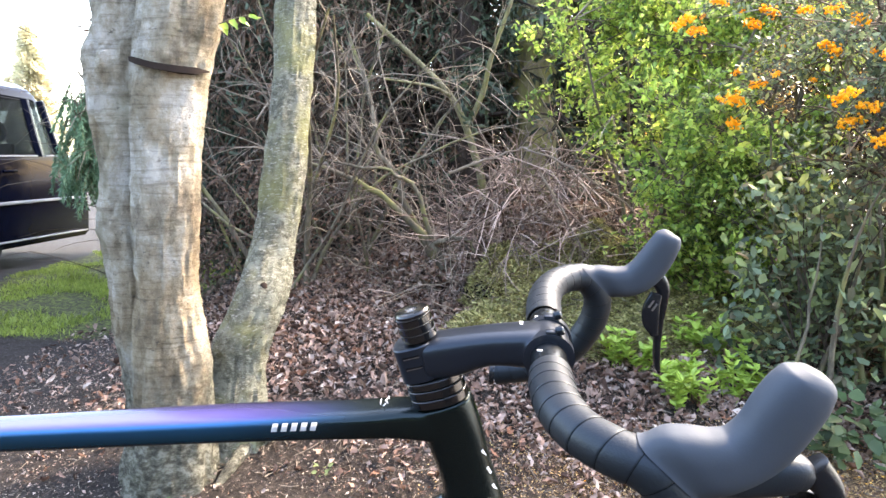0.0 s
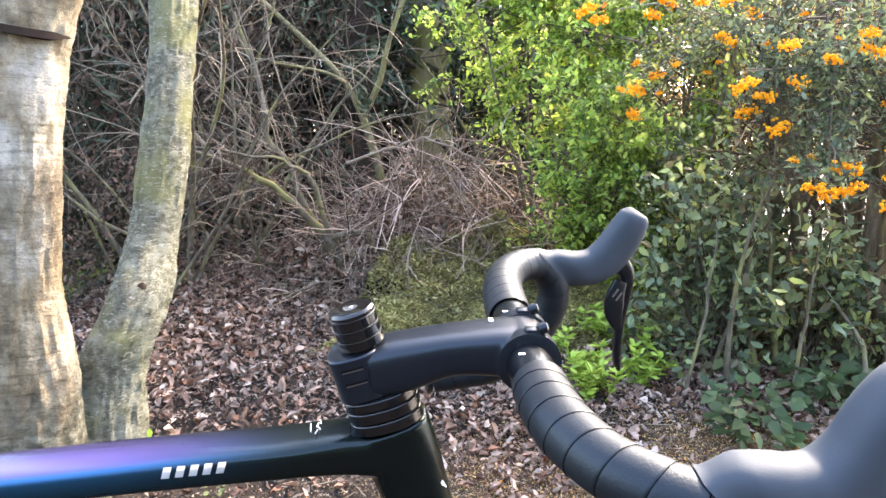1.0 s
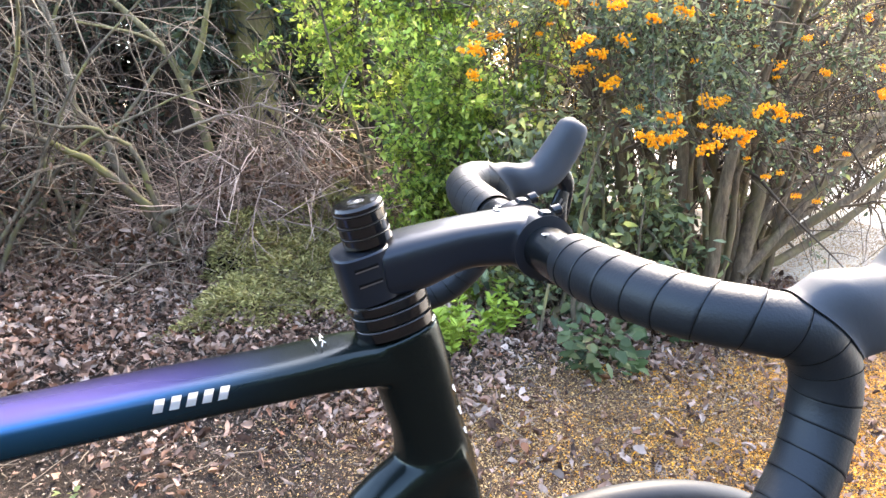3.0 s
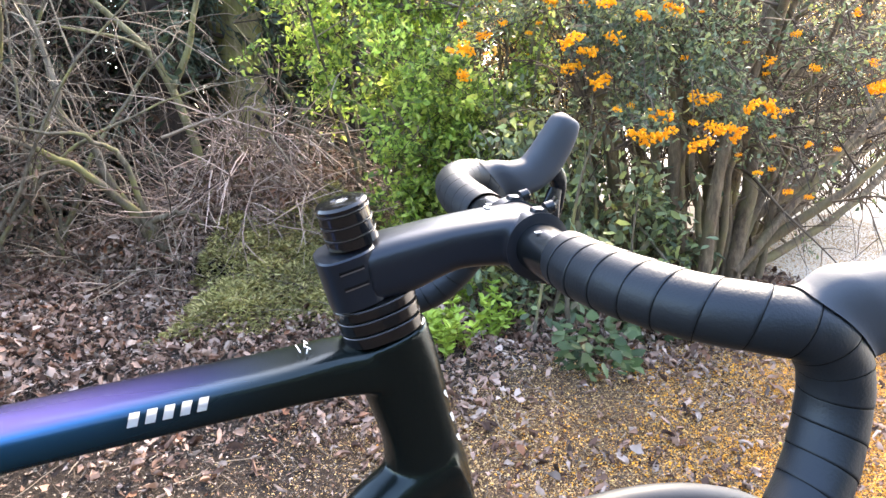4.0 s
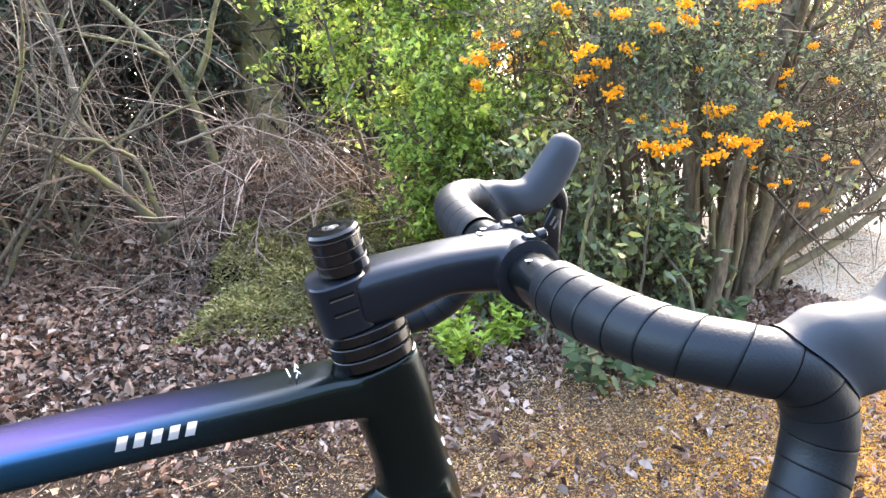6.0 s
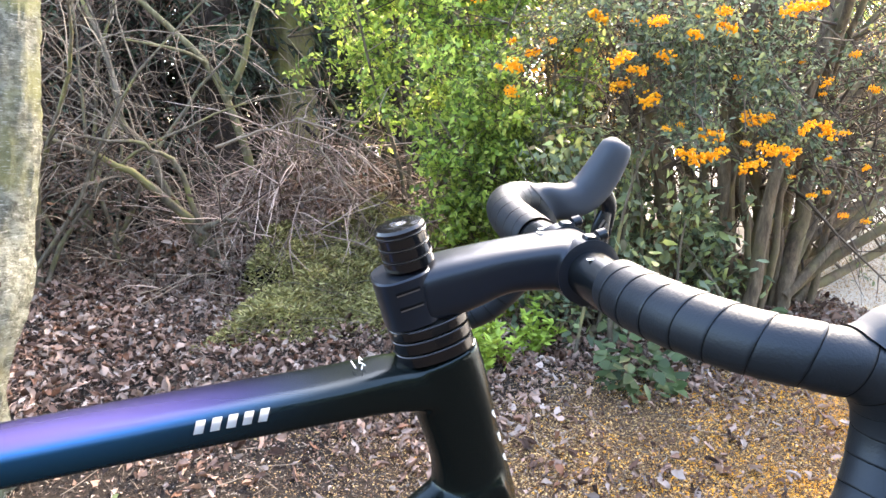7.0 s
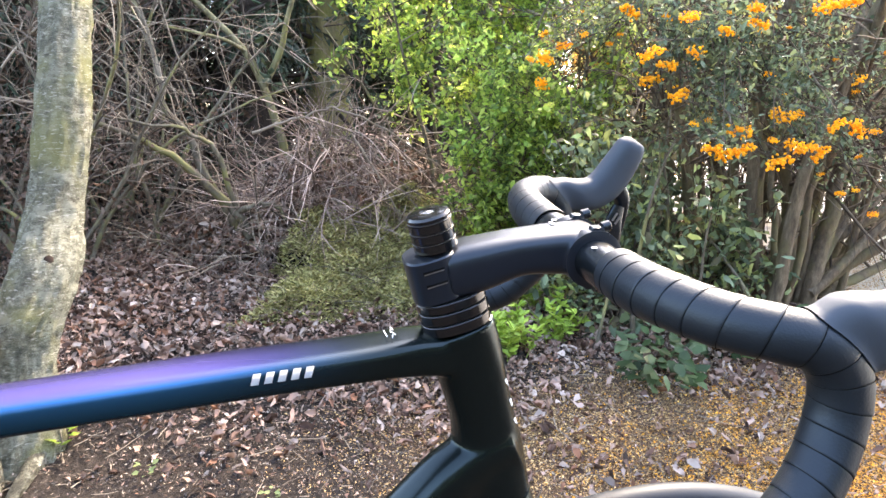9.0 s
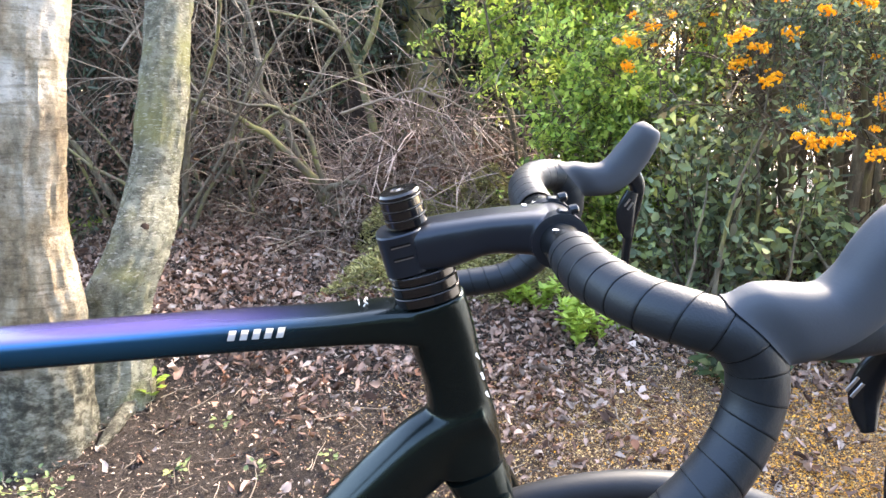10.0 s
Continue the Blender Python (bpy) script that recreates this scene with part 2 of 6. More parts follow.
MAT = {
    "birch": birch_bark(), "grey_bark": grey_bark(), "ground": ground_material(), "paint": shift_paint(),
    "slit": plain("dark bark scar", (0.022, 0.015, 0.012), 0.95, 0.0, 0.1, grain=0.5, grain_scale=90),
    "black": plain("satin black carbon", (0.0035, 0.0043, 0.005), 0.24, 0.0, 0.35, tint=(0.72, 0.9, 1.0)),
    "alloy": plain("black anodised stem", (0.0062, 0.0078, 0.0115), 0.31, 0.0, 0.36, grain=0.04, grain_scale=900, tint=(0.72, 0.86, 1.0)),
    "spacer": plain("glossy black spacer", (0.004, 0.004, 0.0045), 0.13),
    "edge": plain("bright machined edge", (0.26, 0.27, 0.29), 0.38, 1.0),
    "dim_edge": plain("dull machined edge", (0.085, 0.088, 0.095), 0.45, 1.0),
    "rubber": plain("grey black rubber hood", (0.031, 0.037, 0.046), 0.68, 0.0, 0.25, grain=0.12, grain_scale=700, tint=(0.72, 0.86, 1.0)),
    "tape": plain("black bar tape", (0.0075, 0.0092, 0.0115), 0.47, 0.0, 0.29, grain=0.3, grain_scale=650, tint=(0.68, 0.84, 1.0)),
    "lever": plain("black resin lever", (0.006, 0.0065, 0.008), 0.25, 0.0, 0.35, tint=(0.72, 0.88, 1.0)),
    "tyre": plain("tyre rubber", (0.010, 0.0108, 0.013), 0.55, 0.0, 0.22, grain=0.25, grain_scale=400, tint=(0.72, 0.86, 1.0)),
    "seam": plain("black tape seam", (0.0012, 0.0012, 0.0013), 0.9, 0.0, 0.1),
    "white": plain("white lettering", (0.55, 0.56, 0.57), 0.45),
    "steel": plain("steel", (0.55, 0.55, 0.56), 0.25, 1.0),
    "leaf_litter": foliage("dry leaf litter", [(0.040, 0.025, 0.020), (0.11, 0.066, 0.050), (0.24, 0.155, 0.118), (0.38, 0.275, 0.225), (0.18, 0.084, 0.050), (0.47, 0.38, 0.325), (0.05, 0.034, 0.028)], 0.88, 0.12, 1.2, 0.12),
    "crumb": foliage("bark crumbs", [(0.022, 0.017, 0.014), (0.06, 0.047, 0.038), (0.13, 0.104, 0.086), (0.28, 0.238, 0.185), (0.030, 0.024, 0.020)], 0.85, 0.0, 2.0, 0.2),
    "petal": foliage("fallen orange petals", [(0.70, 0.30, 0.015), (0.78, 0.38, 0.04), (0.58, 0.22, 0.012), (0.78, 0.48, 0.12)], 0.7, 0.25, 1.5),
    "scale": foliage("tan bud scales", [(0.10, 0.060, 0.040), (0.36, 0.225, 0.115), (0.60, 0.39, 0.16), (0.22, 0.130, 0.085), (0.70, 0.49, 0.21), (0.14, 0.088, 0.060)], 0.8, 0.1, 2.0, 0.2),
    "flower": foliage("orange flowers", [(0.94, 0.47, 0.012), (0.96, 0.56, 0.02), (0.92, 0.40, 0.01)], 0.55, 0.45, 3.0),
    "bright_leaf": foliage("bright spring leaves", [(0.20, 0.33, 0.065), (0.36, 0.52, 0.10), (0.58, 0.69, 0.17), (0.07, 0.125, 0.035), (0.14, 0.23, 0.05)], 0.5, 0.6, 3.0),
    "sprout_leaf": foliage("lime green sprout leaves", [(0.26, 0.39, 0.06), (0.37, 0.50, 0.09), (0.19, 0.31, 0.05)], 0.42, 0.4, 6.0),
    "barberry_leaf": foliage("dark barberry leaves", [(0.040, 0.062, 0.034), (0.085, 0.12, 0.066), (0.14, 0.18, 0.108), (0.26, 0.29, 0.10)], 0.45, 0.45, 3.0, 0.4),
    "mixed_leaf": foliage("olive and rust leaves", [(0.13, 0.122, 0.045), (0.26, 0.215, 0.07), (0.43, 0.335, 0.09), (0.50, 0.27, 0.055), (0.22, 0.14, 0.07)], 0.5, 0.5, 2.0),
    "mossy_limb": bark("mossy limb bark", [(0.3, (0.06, 0.053, 0.03)), (0.5, (0.14, 0.125, 0.07)), (0.7, (0.24, 0.215, 0.135))], 40, moss=(0.165, 0.155, 0.06)),
    "ivy_leaf": foliage("grey green ivy leaves", [(0.05, 0.075, 0.042), (0.12, 0.165, 0.098), (0.21, 0.275, 0.17), (0.29, 0.35, 0.13), (0.04, 0.06, 0.036), (0.17, 0.14, 0.08)], 0.5, 0.45, 4.0, 0.3),
    "weed_leaf": foliage("dull green weed leaves", [(0.10, 0.15, 0.06), (0.17, 0.22, 0.09), (0.25, 0.27, 0.10)], 0.5, 0.3, 6.0, 0.3),
    "ground_ivy": foliage("dark glossy ivy leaves", [(0.022, 0.042, 0.015), (0.040, 0.072, 0.025), (0.060, 0.098, 0.038), (0.095, 0.135, 0.055)], 0.5, 0.3, 4.0, 0.3),
    "conifer_leaf": foliage("dark conifer sprays", [(0.013, 0.024, 0.013), (0.026, 0.044, 0.024), (0.048, 0.072, 0.042), (0.085, 0.112, 0.07)], 0.6, 0.2, 1.5),
    "brown_leaf": foliage("dead brown sprays", [(0.10, 0.06, 0.04), (0.16, 0.10, 0.07), (0.07, 0.045, 0.03), (0.22, 0.16, 0.12)], 0.8, 0.2, 1.5),
    "moss": foliage("olive creeping juniper", [(0.10, 0.105, 0.036), (0.195, 0.19, 0.066), (0.32, 0.30, 0.112), (0.48, 0.43, 0.19), (0.15, 0.118, 0.068)], 0.7, 0.3, 4.0),
    "grass": foliage("lawn grass", [(0.13, 0.18, 0.03), (0.21, 0.265, 0.045), (0.30, 0.35, 0.08)], 0.6, 0.35, 1.0),
    "twig": foliage("grey brown twigs", [(0.028, 0.020, 0.015), (0.07, 0.050, 0.037), (0.13, 0.099, 0.073), (0.29, 0.236, 0.178), (0.045, 0.033, 0.025)], 0.7, 0.0, 2.0, 0.3),
    "dark_twig": foliage("dark brown twigs", [(0.035, 0.026, 0.02), (0.07, 0.053, 0.04), (0.12, 0.095, 0.07)], 0.85, 0.0, 2.0, 0.2),
    "pale_twig": foliage("pale dead stalks", [(0.10, 0.064, 0.050), (0.20, 0.140, 0.113), (0.60, 0.47, 0.40), (0.040, 0.026, 0.021), (0.33, 0.235, 0.19), (0.06, 0.040, 0.032)], 0.75, 0.0, 2.0, 0.3),
    "limb": bark("grey limb bark", [(0.3, (0.045, 0.037, 0.027)), (0.5, (0.10, 0.085, 0.062)), (0.7, (0.19, 0.165, 0.12))], 40, moss=(0.16, 0.15, 0.06)),
    "stem_bark": bark("brown shrub stem bark", [(0.3, (0.040, 0.029, 0.020)), (0.5, (0.095, 0.072, 0.048)), (0.7, (0.19, 0.150, 0.102))], 46, strength=0.8, moss=(0.115, 0.10, 0.05)),
    "dark_bark": bark("dark conifer bark", [(0.3, (0.014, 0.010, 0.008)), (0.55, (0.038, 0.027, 0.021)), (0.75, (0.085, 0.065, 0.05))], 22, dist=0.02),
    "mossy_bark": bark("mossy conifer bark", [(0.3, (0.08, 0.068, 0.035)), (0.55, (0.19, 0.16, 0.085)), (0.75, (0.32, 0.27, 0.16))], 22, dist=0.03, moss=(0.18, 0.17, 0.055)),
    "car_paint": plain("dark navy car paint", (0.002, 0.0032, 0.010), 0.10, 0.0, 0.04),
    "car_trim": plain("grey plastic car trim", (0.30, 0.31, 0.33), 0.4),
    "car_dark": plain("dark cabin trim", (0.012, 0.012, 0.013), 0.6),
}
gm, gn, gl, gb = material("window glass", 0.03)
gb.inputs["Base Color"].default_value = (0.07, 0.09, 0.10, 1)
gb.inputs["Transmission Weight"].default_value, gb.inputs["IOR"].default_value = 0.9, 1.1
MAT["glass"] = gm


# ---- building helpers ----
def thing(name, label, category, at=None, group="", kind=""):
    ob = new(name)
    ob.empty_display_size = 0.05
    if at is not None:
        ob.matrix_world = at
    return tagged(ob, label, category, group, kind)


def mesh_object(name, me, mat, parent=None, label="", smooth=True, crease=0):
    ob = new(name, me)
    me.materials.append(MAT[mat])
    if smooth:
        me.polygons.foreach_set("use_smooth", np.ones(len(me.polygons), dtype=bool))
        if crease:
            me.set_sharp_from_angle(angle=radians(crease))
    if parent is not None:
        ob.parent = parent
    if label:
        ob["label"] = label
    return ob


def part(name, bm, mat, parent=None, label="", smooth=True):
    me = bpy.data.meshes.new(name)
    bmesh.ops.recalc_face_normals(bm, faces=bm.faces)
    bm.to_mesh(me)
    bm.free()
    return mesh_object(name, me, mat, parent, label, smooth, 38)


def from_arrays(name, verts, tris):
    me = bpy.data.meshes.new(name)
    verts, tris = np.asarray(verts, dtype=np.float32), np.asarray(tris, dtype=np.int32)
    k = tris.shape[1]
    me.vertices.add(len(verts))
    me.vertices.foreach_set("co", verts.ravel())
    me.loops.add(tris.size)
    me.loops.foreach_set("vertex_index", tris.ravel())
    me.polygons.add(len(tris))
    me.polygons.foreach_set("loop_start", np.arange(0, tris.size, k, dtype=np.int32))
    me.update(calc_edges=True)
    return me


def smooth_curve(pts, n):
    """n points along a Catmull-Rom curve through pts (rows of any width)."""
    p = np.asarray(pts, dtype=float)
    p = np.vstack([2 * p[0] - p[1], p, 2 * p[-1] - p[-2]])
    u = np.linspace(0, len(p) - 3 - 1e-9, n)
    i = u.astype(int)
    f = (u - i)[:, None]
    a, b, c, d = p[i], p[i + 1], p[i + 2], p[i + 3]
    return 0.5 * (2 * b + (c - a) * f + (2 * a - 5 * b + 4 * c - d) * f ** 2 + (3 * b - a - 3 * c + d) * f ** 3)


def loft(rows, n=24, sides=32, side=(0, 1, 0), power=2.6, cap=0.5):
    """A closed tube through rows of (x, y, z, width, height): rounded-box sections square to the spine; width along side."""
    q = smooth_curve(rows, n)
    c, w, h = q[:, :3], q[:, 3], q[:, 4]
    t = np.gradient(c, axis=0)
    t /= np.linalg.norm(t, axis=1)[:, None]
    s = np.tile(np.asarray(side, float), (n, 1))
    s -= (s * t).sum(1)[:, None] * t
    s /= np.linalg.norm(s, axis=1)[:, None]
    u = np.cross(t, s)
    a = np.linspace(0, 2 * np.pi, sides, endpoint=False)
    ca, sa = np.cos(a), np.sin(a)
    ex = np.sign(ca) * np.abs(ca) ** (2 / power)
    ey = np.sign(sa) * np.abs(sa) ** (2 / power)
    bm = bmesh.new()
    rings = []
    rows_c = [(c[0] - t[0] * h[0] * 0.06 * cap, 0.8, 0)] if cap else []
    rows_c += [(c[i], 1.0, i) for i in range(n)]
    if cap:
        rows_c.append((c[-1] + t[-1] * h[-1] * 0.06 * cap, 0.8, n - 1))
    for cc, k, i in rows_c:
        rings.append([bm.verts.new(cc + s[i] * (w[i] / 2 * k * ex[j]) + u[i] * (h[i] / 2 * k * ey[j])) for j in range(sides)])
    for r0, r1 in zip(rings, rings[1:]):
        for j in range(sides):
            bm.faces.new((r0[j], r0[(j + 1) % sides], r1[(j + 1) % sides], r1[j]))
    bm.faces.new(rings[0][::-1])
    bm.faces.new(rings[-1])
    return bm


def ring_solid(profile, sides=40, m=None):
    """A solid of revolution about z from (radius, z) pairs."""
    bm = bmesh.new()
    rings = []
    for r, z in profile:
        rings.append([bm.verts.new((r * math.cos(2 * math.pi * j / sides), r * math.sin(2 * math.pi * j / sides), z)) for j in range(sides)])
    for r0, r1 in zip(rings, rings[1:]):
        for j in range(sides):
            bm.faces.new((r0[j], r0[(j + 1) % sides], r1[(j + 1) % sides], r1[j]))
    bm.faces.new(rings[0][::-1])
    bm.faces.new(rings[-1])
    if m is not None:
        bm.transform(m)
    return bm


def box(cx, cy, cz, sx, sy, sz, bevel=0.0, m=None):
    bm = bmesh.new()
    bmesh.ops.create_cube(bm, size=1, matrix=Matrix.LocRotScale((cx, cy, cz), None, (sx, sy, sz)))
    if bevel:
        bmesh.ops.bevel(bm, geom=bm.edges[:], offset=bevel, segments=2, affect="EDGES", profile=0.5)
    if m is not None:
        bm.transform(m)
    return bm


def tube_arrays(lines, sides=4):
    """Many tapering tubes (points, radii) as one vertex and quad array."""
    vs, fs, base = [], [], 0
    a = np.linspace(0, 2 * np.pi, sides, endpoint=False)
    ca, sa = np.cos(a)[None, :, None], np.sin(a)[None, :, None]
    jj = np.arange(sides)
    for p, r in lines:
        k = len(p)
        t = np.gradient(p, axis=0)
        t /= np.linalg.norm(t, axis=1)[:, None] + 1e-9
        ref = np.array([0.31, 0.17, 0.93]) if abs(t[0, 2]) < 0.8 else np.array([0.93, 0.21, 0.1])
        s = np.cross(t, ref)
        s /= np.linalg.norm(s, axis=1)[:, None] + 1e-9
        u = np.cross(t, s)
        v = p[:, None, :] + (s[:, None, :] * ca + u[:, None, :] * sa) * np.asarray(r)[:, None, None]
        vs.append(v.reshape(-1, 3))
        i = np.arange(k - 1)[:, None] * sides + base
        f = np.stack([i + jj, i + (jj + 1) % sides, i + sides + (jj + 1) % sides, i + sides + jj], axis=-1)
        fs.append(f.reshape(-1, 4))
        base += k * sides
    return np.vstack(vs), np.vstack(fs)


def tubes(name, lines, mat, parent=None, sides=4, label=""):
    ob = mesh_object(name, from_arrays(name, *tube_arrays(lines, sides)), mat, parent, label)
    return tagged(ob, kind="stuff") if len(lines) > 12 else ob


LEAF = np.array([(0, 0, 0), (0.28, 0.42, 0.06), (0.68, 0.36, 0.05), (1, 0, 0), (0.68, -0.36, 0.05), (0.28, -0.42, 0.06), (0.45, 0, -0.05)])
LEAF_F = np.array([(0, 6, 1), (1, 6, 2), (2, 6, 3), (3, 6, 4), (4, 6, 5), (5, 6, 0)])
CURL = np.array([(x, w * s, 0.34 * w * abs(s) + 0.14 * x * x) for x, w in ((0, 0.07), (0.3, 0.44), (0.68, 0.38), (1, 0.05)) for s in (-1, 0, 1)])
CURL_F = np.array([t for i in range(3) for j in range(2) for t in ((3 * i + j, 3 * i + j + 3, 3 * i + j + 1), (3 * i + j + 1, 3 * i + j + 3, 3 * i + j + 4))])
BLADE = np.array([(0, 0.5, 0), (0.55, 0.0, 0.12), (1, -0.2, -0.05), (0.5, -0.5, 0)])
BLADE_F = np.array([(0, 3, 1), (1, 3, 2)])


def unit(v):
    return v / (np.linalg.norm(v, axis=-1, keepdims=True) + 1e-9)


JITTER = np.random.default_rng(77)


def leaf_arrays(c, d, up, length, width, cup=1.0, shape=(LEAF, LEAF_F), crumple=0.05):
    """One leaf at every place c, pointing along d, its face towards up."""
    tpl, f = shape
    d = unit(d)
    s = unit(np.cross(up, d))
    n = np.cross(d, s)
    L, W = np.broadcast_to(length, len(c))[:, None, None], np.broadcast_to(width, len(c))[:, None, None]
    C = np.broadcast_to(cup, len(c))[:, None, None]
    v = c[:, None, :] + d[:, None, :] * (tpl[None, :, :1] * L) + s[:, None, :] * (tpl[None, :, 1:2] * W) + n[:, None, :] * (tpl[None, :, 2:3] * L * C)
    v = v + JITTER.normal(0, 1, v.shape) * L * crumple
    k = len(tpl)
    fs = f[None] + (np.arange(len(c)) * k)[:, None, None]
    return v.reshape(-1, 3), fs.reshape(-1, 3)


def leaves(name, c, d, up, length, width, mat, parent=None, cup=1.0, label="", shape=(LEAF, LEAF_F), crumple=0.05):
    ob = mesh_object(name, from_arrays(name, *leaf_arrays(c, d, up, length, width, cup, shape, crumple)), mat, parent, label, smooth=False)
    return tagged(ob, kind="stuff") if len(c) > 12 else ob


def wander(rng, start, direction, length, n=8, curl=0.25, droop=0.0):
    """A crooked line of n points; droop pulls it down (or, negative, up) along its way."""
    d = np.asarray(direction, float)
    d = d / np.linalg.norm(d)
    step = rng.normal(0, curl, (n - 1, 3)).cumsum(0) * 0.5 + d
    step[:, 2] -= droop * np.linspace(0, 1, n - 1)
    step = unit(step) * (length / (n - 1))
    return np.vstack([start, np.asarray(start, float) + step.cumsum(0)])


def taper(r0, r1, n):
    return np.linspace(r0, r1, n)


def smoothstep(a, b, x):
    t = np.clip((x - a) / (b - a), 0, 1)
    return t * t * (3 - 2 * t)


def ground_z(x, y):
    """The lie of the land: level near the bicycle, a bank rising to the shrubs, level again on the lawn side."""
    x, y = np.asarray(x, float), np.asarray(y, float)
    h = np.where(y < 1.3, 0.0, np.where(y < 3.4, 0.19 * (y - 1.3), 0.4 + 0.1 * (1 - np.exp(-np.maximum(0, y - 3.4)))))
    k = smoothstep(-2.2, -0.5, x)
    lumps = 0.012 * np.sin(5.1 * x + 1.3 * y) * np.sin(4.3 * y - 0.7 * x) + 0.006 * np.sin(13 * x + 3) * np.sin(11 * y + x)
    return h * k + lumps * smoothstep(60, 4, np.hypot(x, y))


# ---- ground ----
def build_ground():
    def axis(lo, hi, step, far):
        mid = np.arange(lo, hi + step / 2, step)
        out = np.array([0.2, 0.6, 1.5, 4, 10, 25, 60, 150, far])
        return np.concatenate([lo - out[::-1], mid, hi + out])
    xs, ys = axis(-5, 5, 0.05, 900), axis(-1.5, 7, 0.05, 900)
    X, Y = np.meshgrid(xs, ys, indexing="ij")
    Z = ground_z(X, Y)
    rng = np.random.default_rng(3)
    near = (np.abs(X) < 5) & (Y > -1.5) & (Y < 7)
    Z = Z + np.where(near, rng.normal(0, 0.004, X.shape), 0)
    v = np.stack([X, Y, Z], -1).reshape(-1, 3)
    n, m = len(xs), len(ys)
    i, j = np.meshgrid(np.arange(n - 1), np.arange(m - 1), indexing="ij")
    a = (i * m + j).ravel()
    ob = mesh_object("ground", from_arrays("ground", v, np.stack([a, a + m, a + m + 1, a + 1], -1)), "ground")
    return tagged(ob, "dark bare soil with rotted leaf litter beside a lawn", "ground", kind="structure")


ground = build_ground()


def scatter_litter():
    rng = np.random.default_rng(11)

    def place(n, x0, x1, y0, y1, dens):
        x, y = rng.uniform(x0, x1, n), rng.uniform(y0, y1, n)
        front = smoothstep(0.75, 1.2, y + 0.12 * np.sin(4 * x) + 0.08 * np.sin(9 * x + 1))     # it thins out towards the trodden path
        keep = rng.uniform(0, 1, n) < dens(x, y) * front
        return x[keep], y[keep]

    def lay(name, x, y, lo, hi, aspect, mat, tilt, cup, label, cat, lift=0.004, shape=(LEAF, LEAF_F), crumple=0.1):
        k = len(x)
        c = np.stack([x, y, ground_z(x, y) + rng.uniform(0.004, lift + 0.007, k)], -1)
        a = rng.uniform(0, 2 * np.pi, k)
        d = np.stack([np.cos(a), np.sin(a), rng.normal(0, tilt, k)], -1)
        up = unit(np.stack([rng.normal(0, tilt, k), rng.normal(0, tilt, k), np.ones(k)], -1))
        L = rng.uniform(lo, hi, k) * rng.uniform(0.6, 1.0, k)
        ob = leaves(name, c, d, up, L, L * rng.uniform(aspect * 0.7, aspect * 1.3, k), mat, None, rng.normal(0, cup, k) + cup, label, shape, crumple)
        ob.data.polygons.foreach_set("use_smooth", np.ones(len(ob.data.polygons), dtype=bool))
        return tagged(ob, label, cat, kind="stuff")

    def litter(x, y):
        wave = 0.2 * np.sin(3 * x + 1) + 0.15 * np.sin(7 * x + 2 * y)
        lo = 1.85 - 0.25 * smoothstep(0.2, 0.8, x)
        d = smoothstep(lo, lo + 0.5, y + wave) * 0.93 + 0.10
        d = np.where((x > 0.6) & (y < 1.75 + wave * 0.4), 0.20, d)
        d = d * (1 - 0.75 * smoothstep(0.35, -0.5, x) * smoothstep(2.7, 2.05, y))
        return d * (0.08 + 0.92 * smoothstep(-1.55, -0.75, x))
    x, y = place(60000, -2.2, 2.8, 0.9, 4.0, litter)
    lay("leaf_litter", x, y, 0.015, 0.052, 0.5, "leaf_litter", 0.6, 1.1, "brown dry fallen leaves covering the bank", "leaf litter", 0.020, (CURL, CURL_F), 0.085)
    x, y = place(95000, -2.2, 2.8, 0.9, 3.9, lambda x, y: np.minimum(1, litter(x, y) + 0.33))
    lay("leaf_fragments", x, y, 0.005, 0.018, 0.5, "leaf_litter", 0.6, 1.5, "broken bits of dry leaves between the fallen leaves", "leaf litter", 0.022, (BLADE, BLADE_F))
    x, y = place(230000, -2.0, 2.8, 0.8, 3.2, lambda x, y: (0.30 + 0.3 * np.sin(2 * x + 4 * y) ** 2) * (1 - 0.25 * smoothstep(0.1, -0.6, x)))
    lay("bark_crumbs", x, y, 0.004, 0.013, 0.6, "crumb", 0.4, 1.0, "small bark and wood crumbs on the soil", "mulch", 0.006, (BLADE, BLADE_F))
    x, y = place(260000, 0.2, 3.8, 0.75, 2.6, lambda x, y: np.minimum(0.95, 1.5 * np.exp(-((x - 2.0) / 0.85) ** 2 - ((y - 1.25) / 0.5) ** 2)) * (0.35 + 0.65 * (np.sin(9 * x + 2 * y) * np.sin(8 * y - 3 * x) > -0.25)))
    lay("fallen_petals", x, y, 0.006, 0.013, 0.75, "petal", 0.35, 1.0, "orange and yellow petals fallen under the barberry", "petals", 0.009, (BLADE, BLADE_F))
    x, y = place(420000, -0.2, 4.2, 0.75, 3.0, lambda x, y: 0.85 * smoothstep(-0.2, 0.7, x) * np.maximum(smoothstep(2.25, 1.9, y), smoothstep(2.3, 2.8, x)))
    lay("bud_scales", x, y, 0.0045, 0.012, 0.62, "scale", 0.45, 0.8, "tan and yellow bud scales strewn over the path edge", "litter", 0.006, (BLADE, BLADE_F))
    # large leaves that lie singly
    base = None
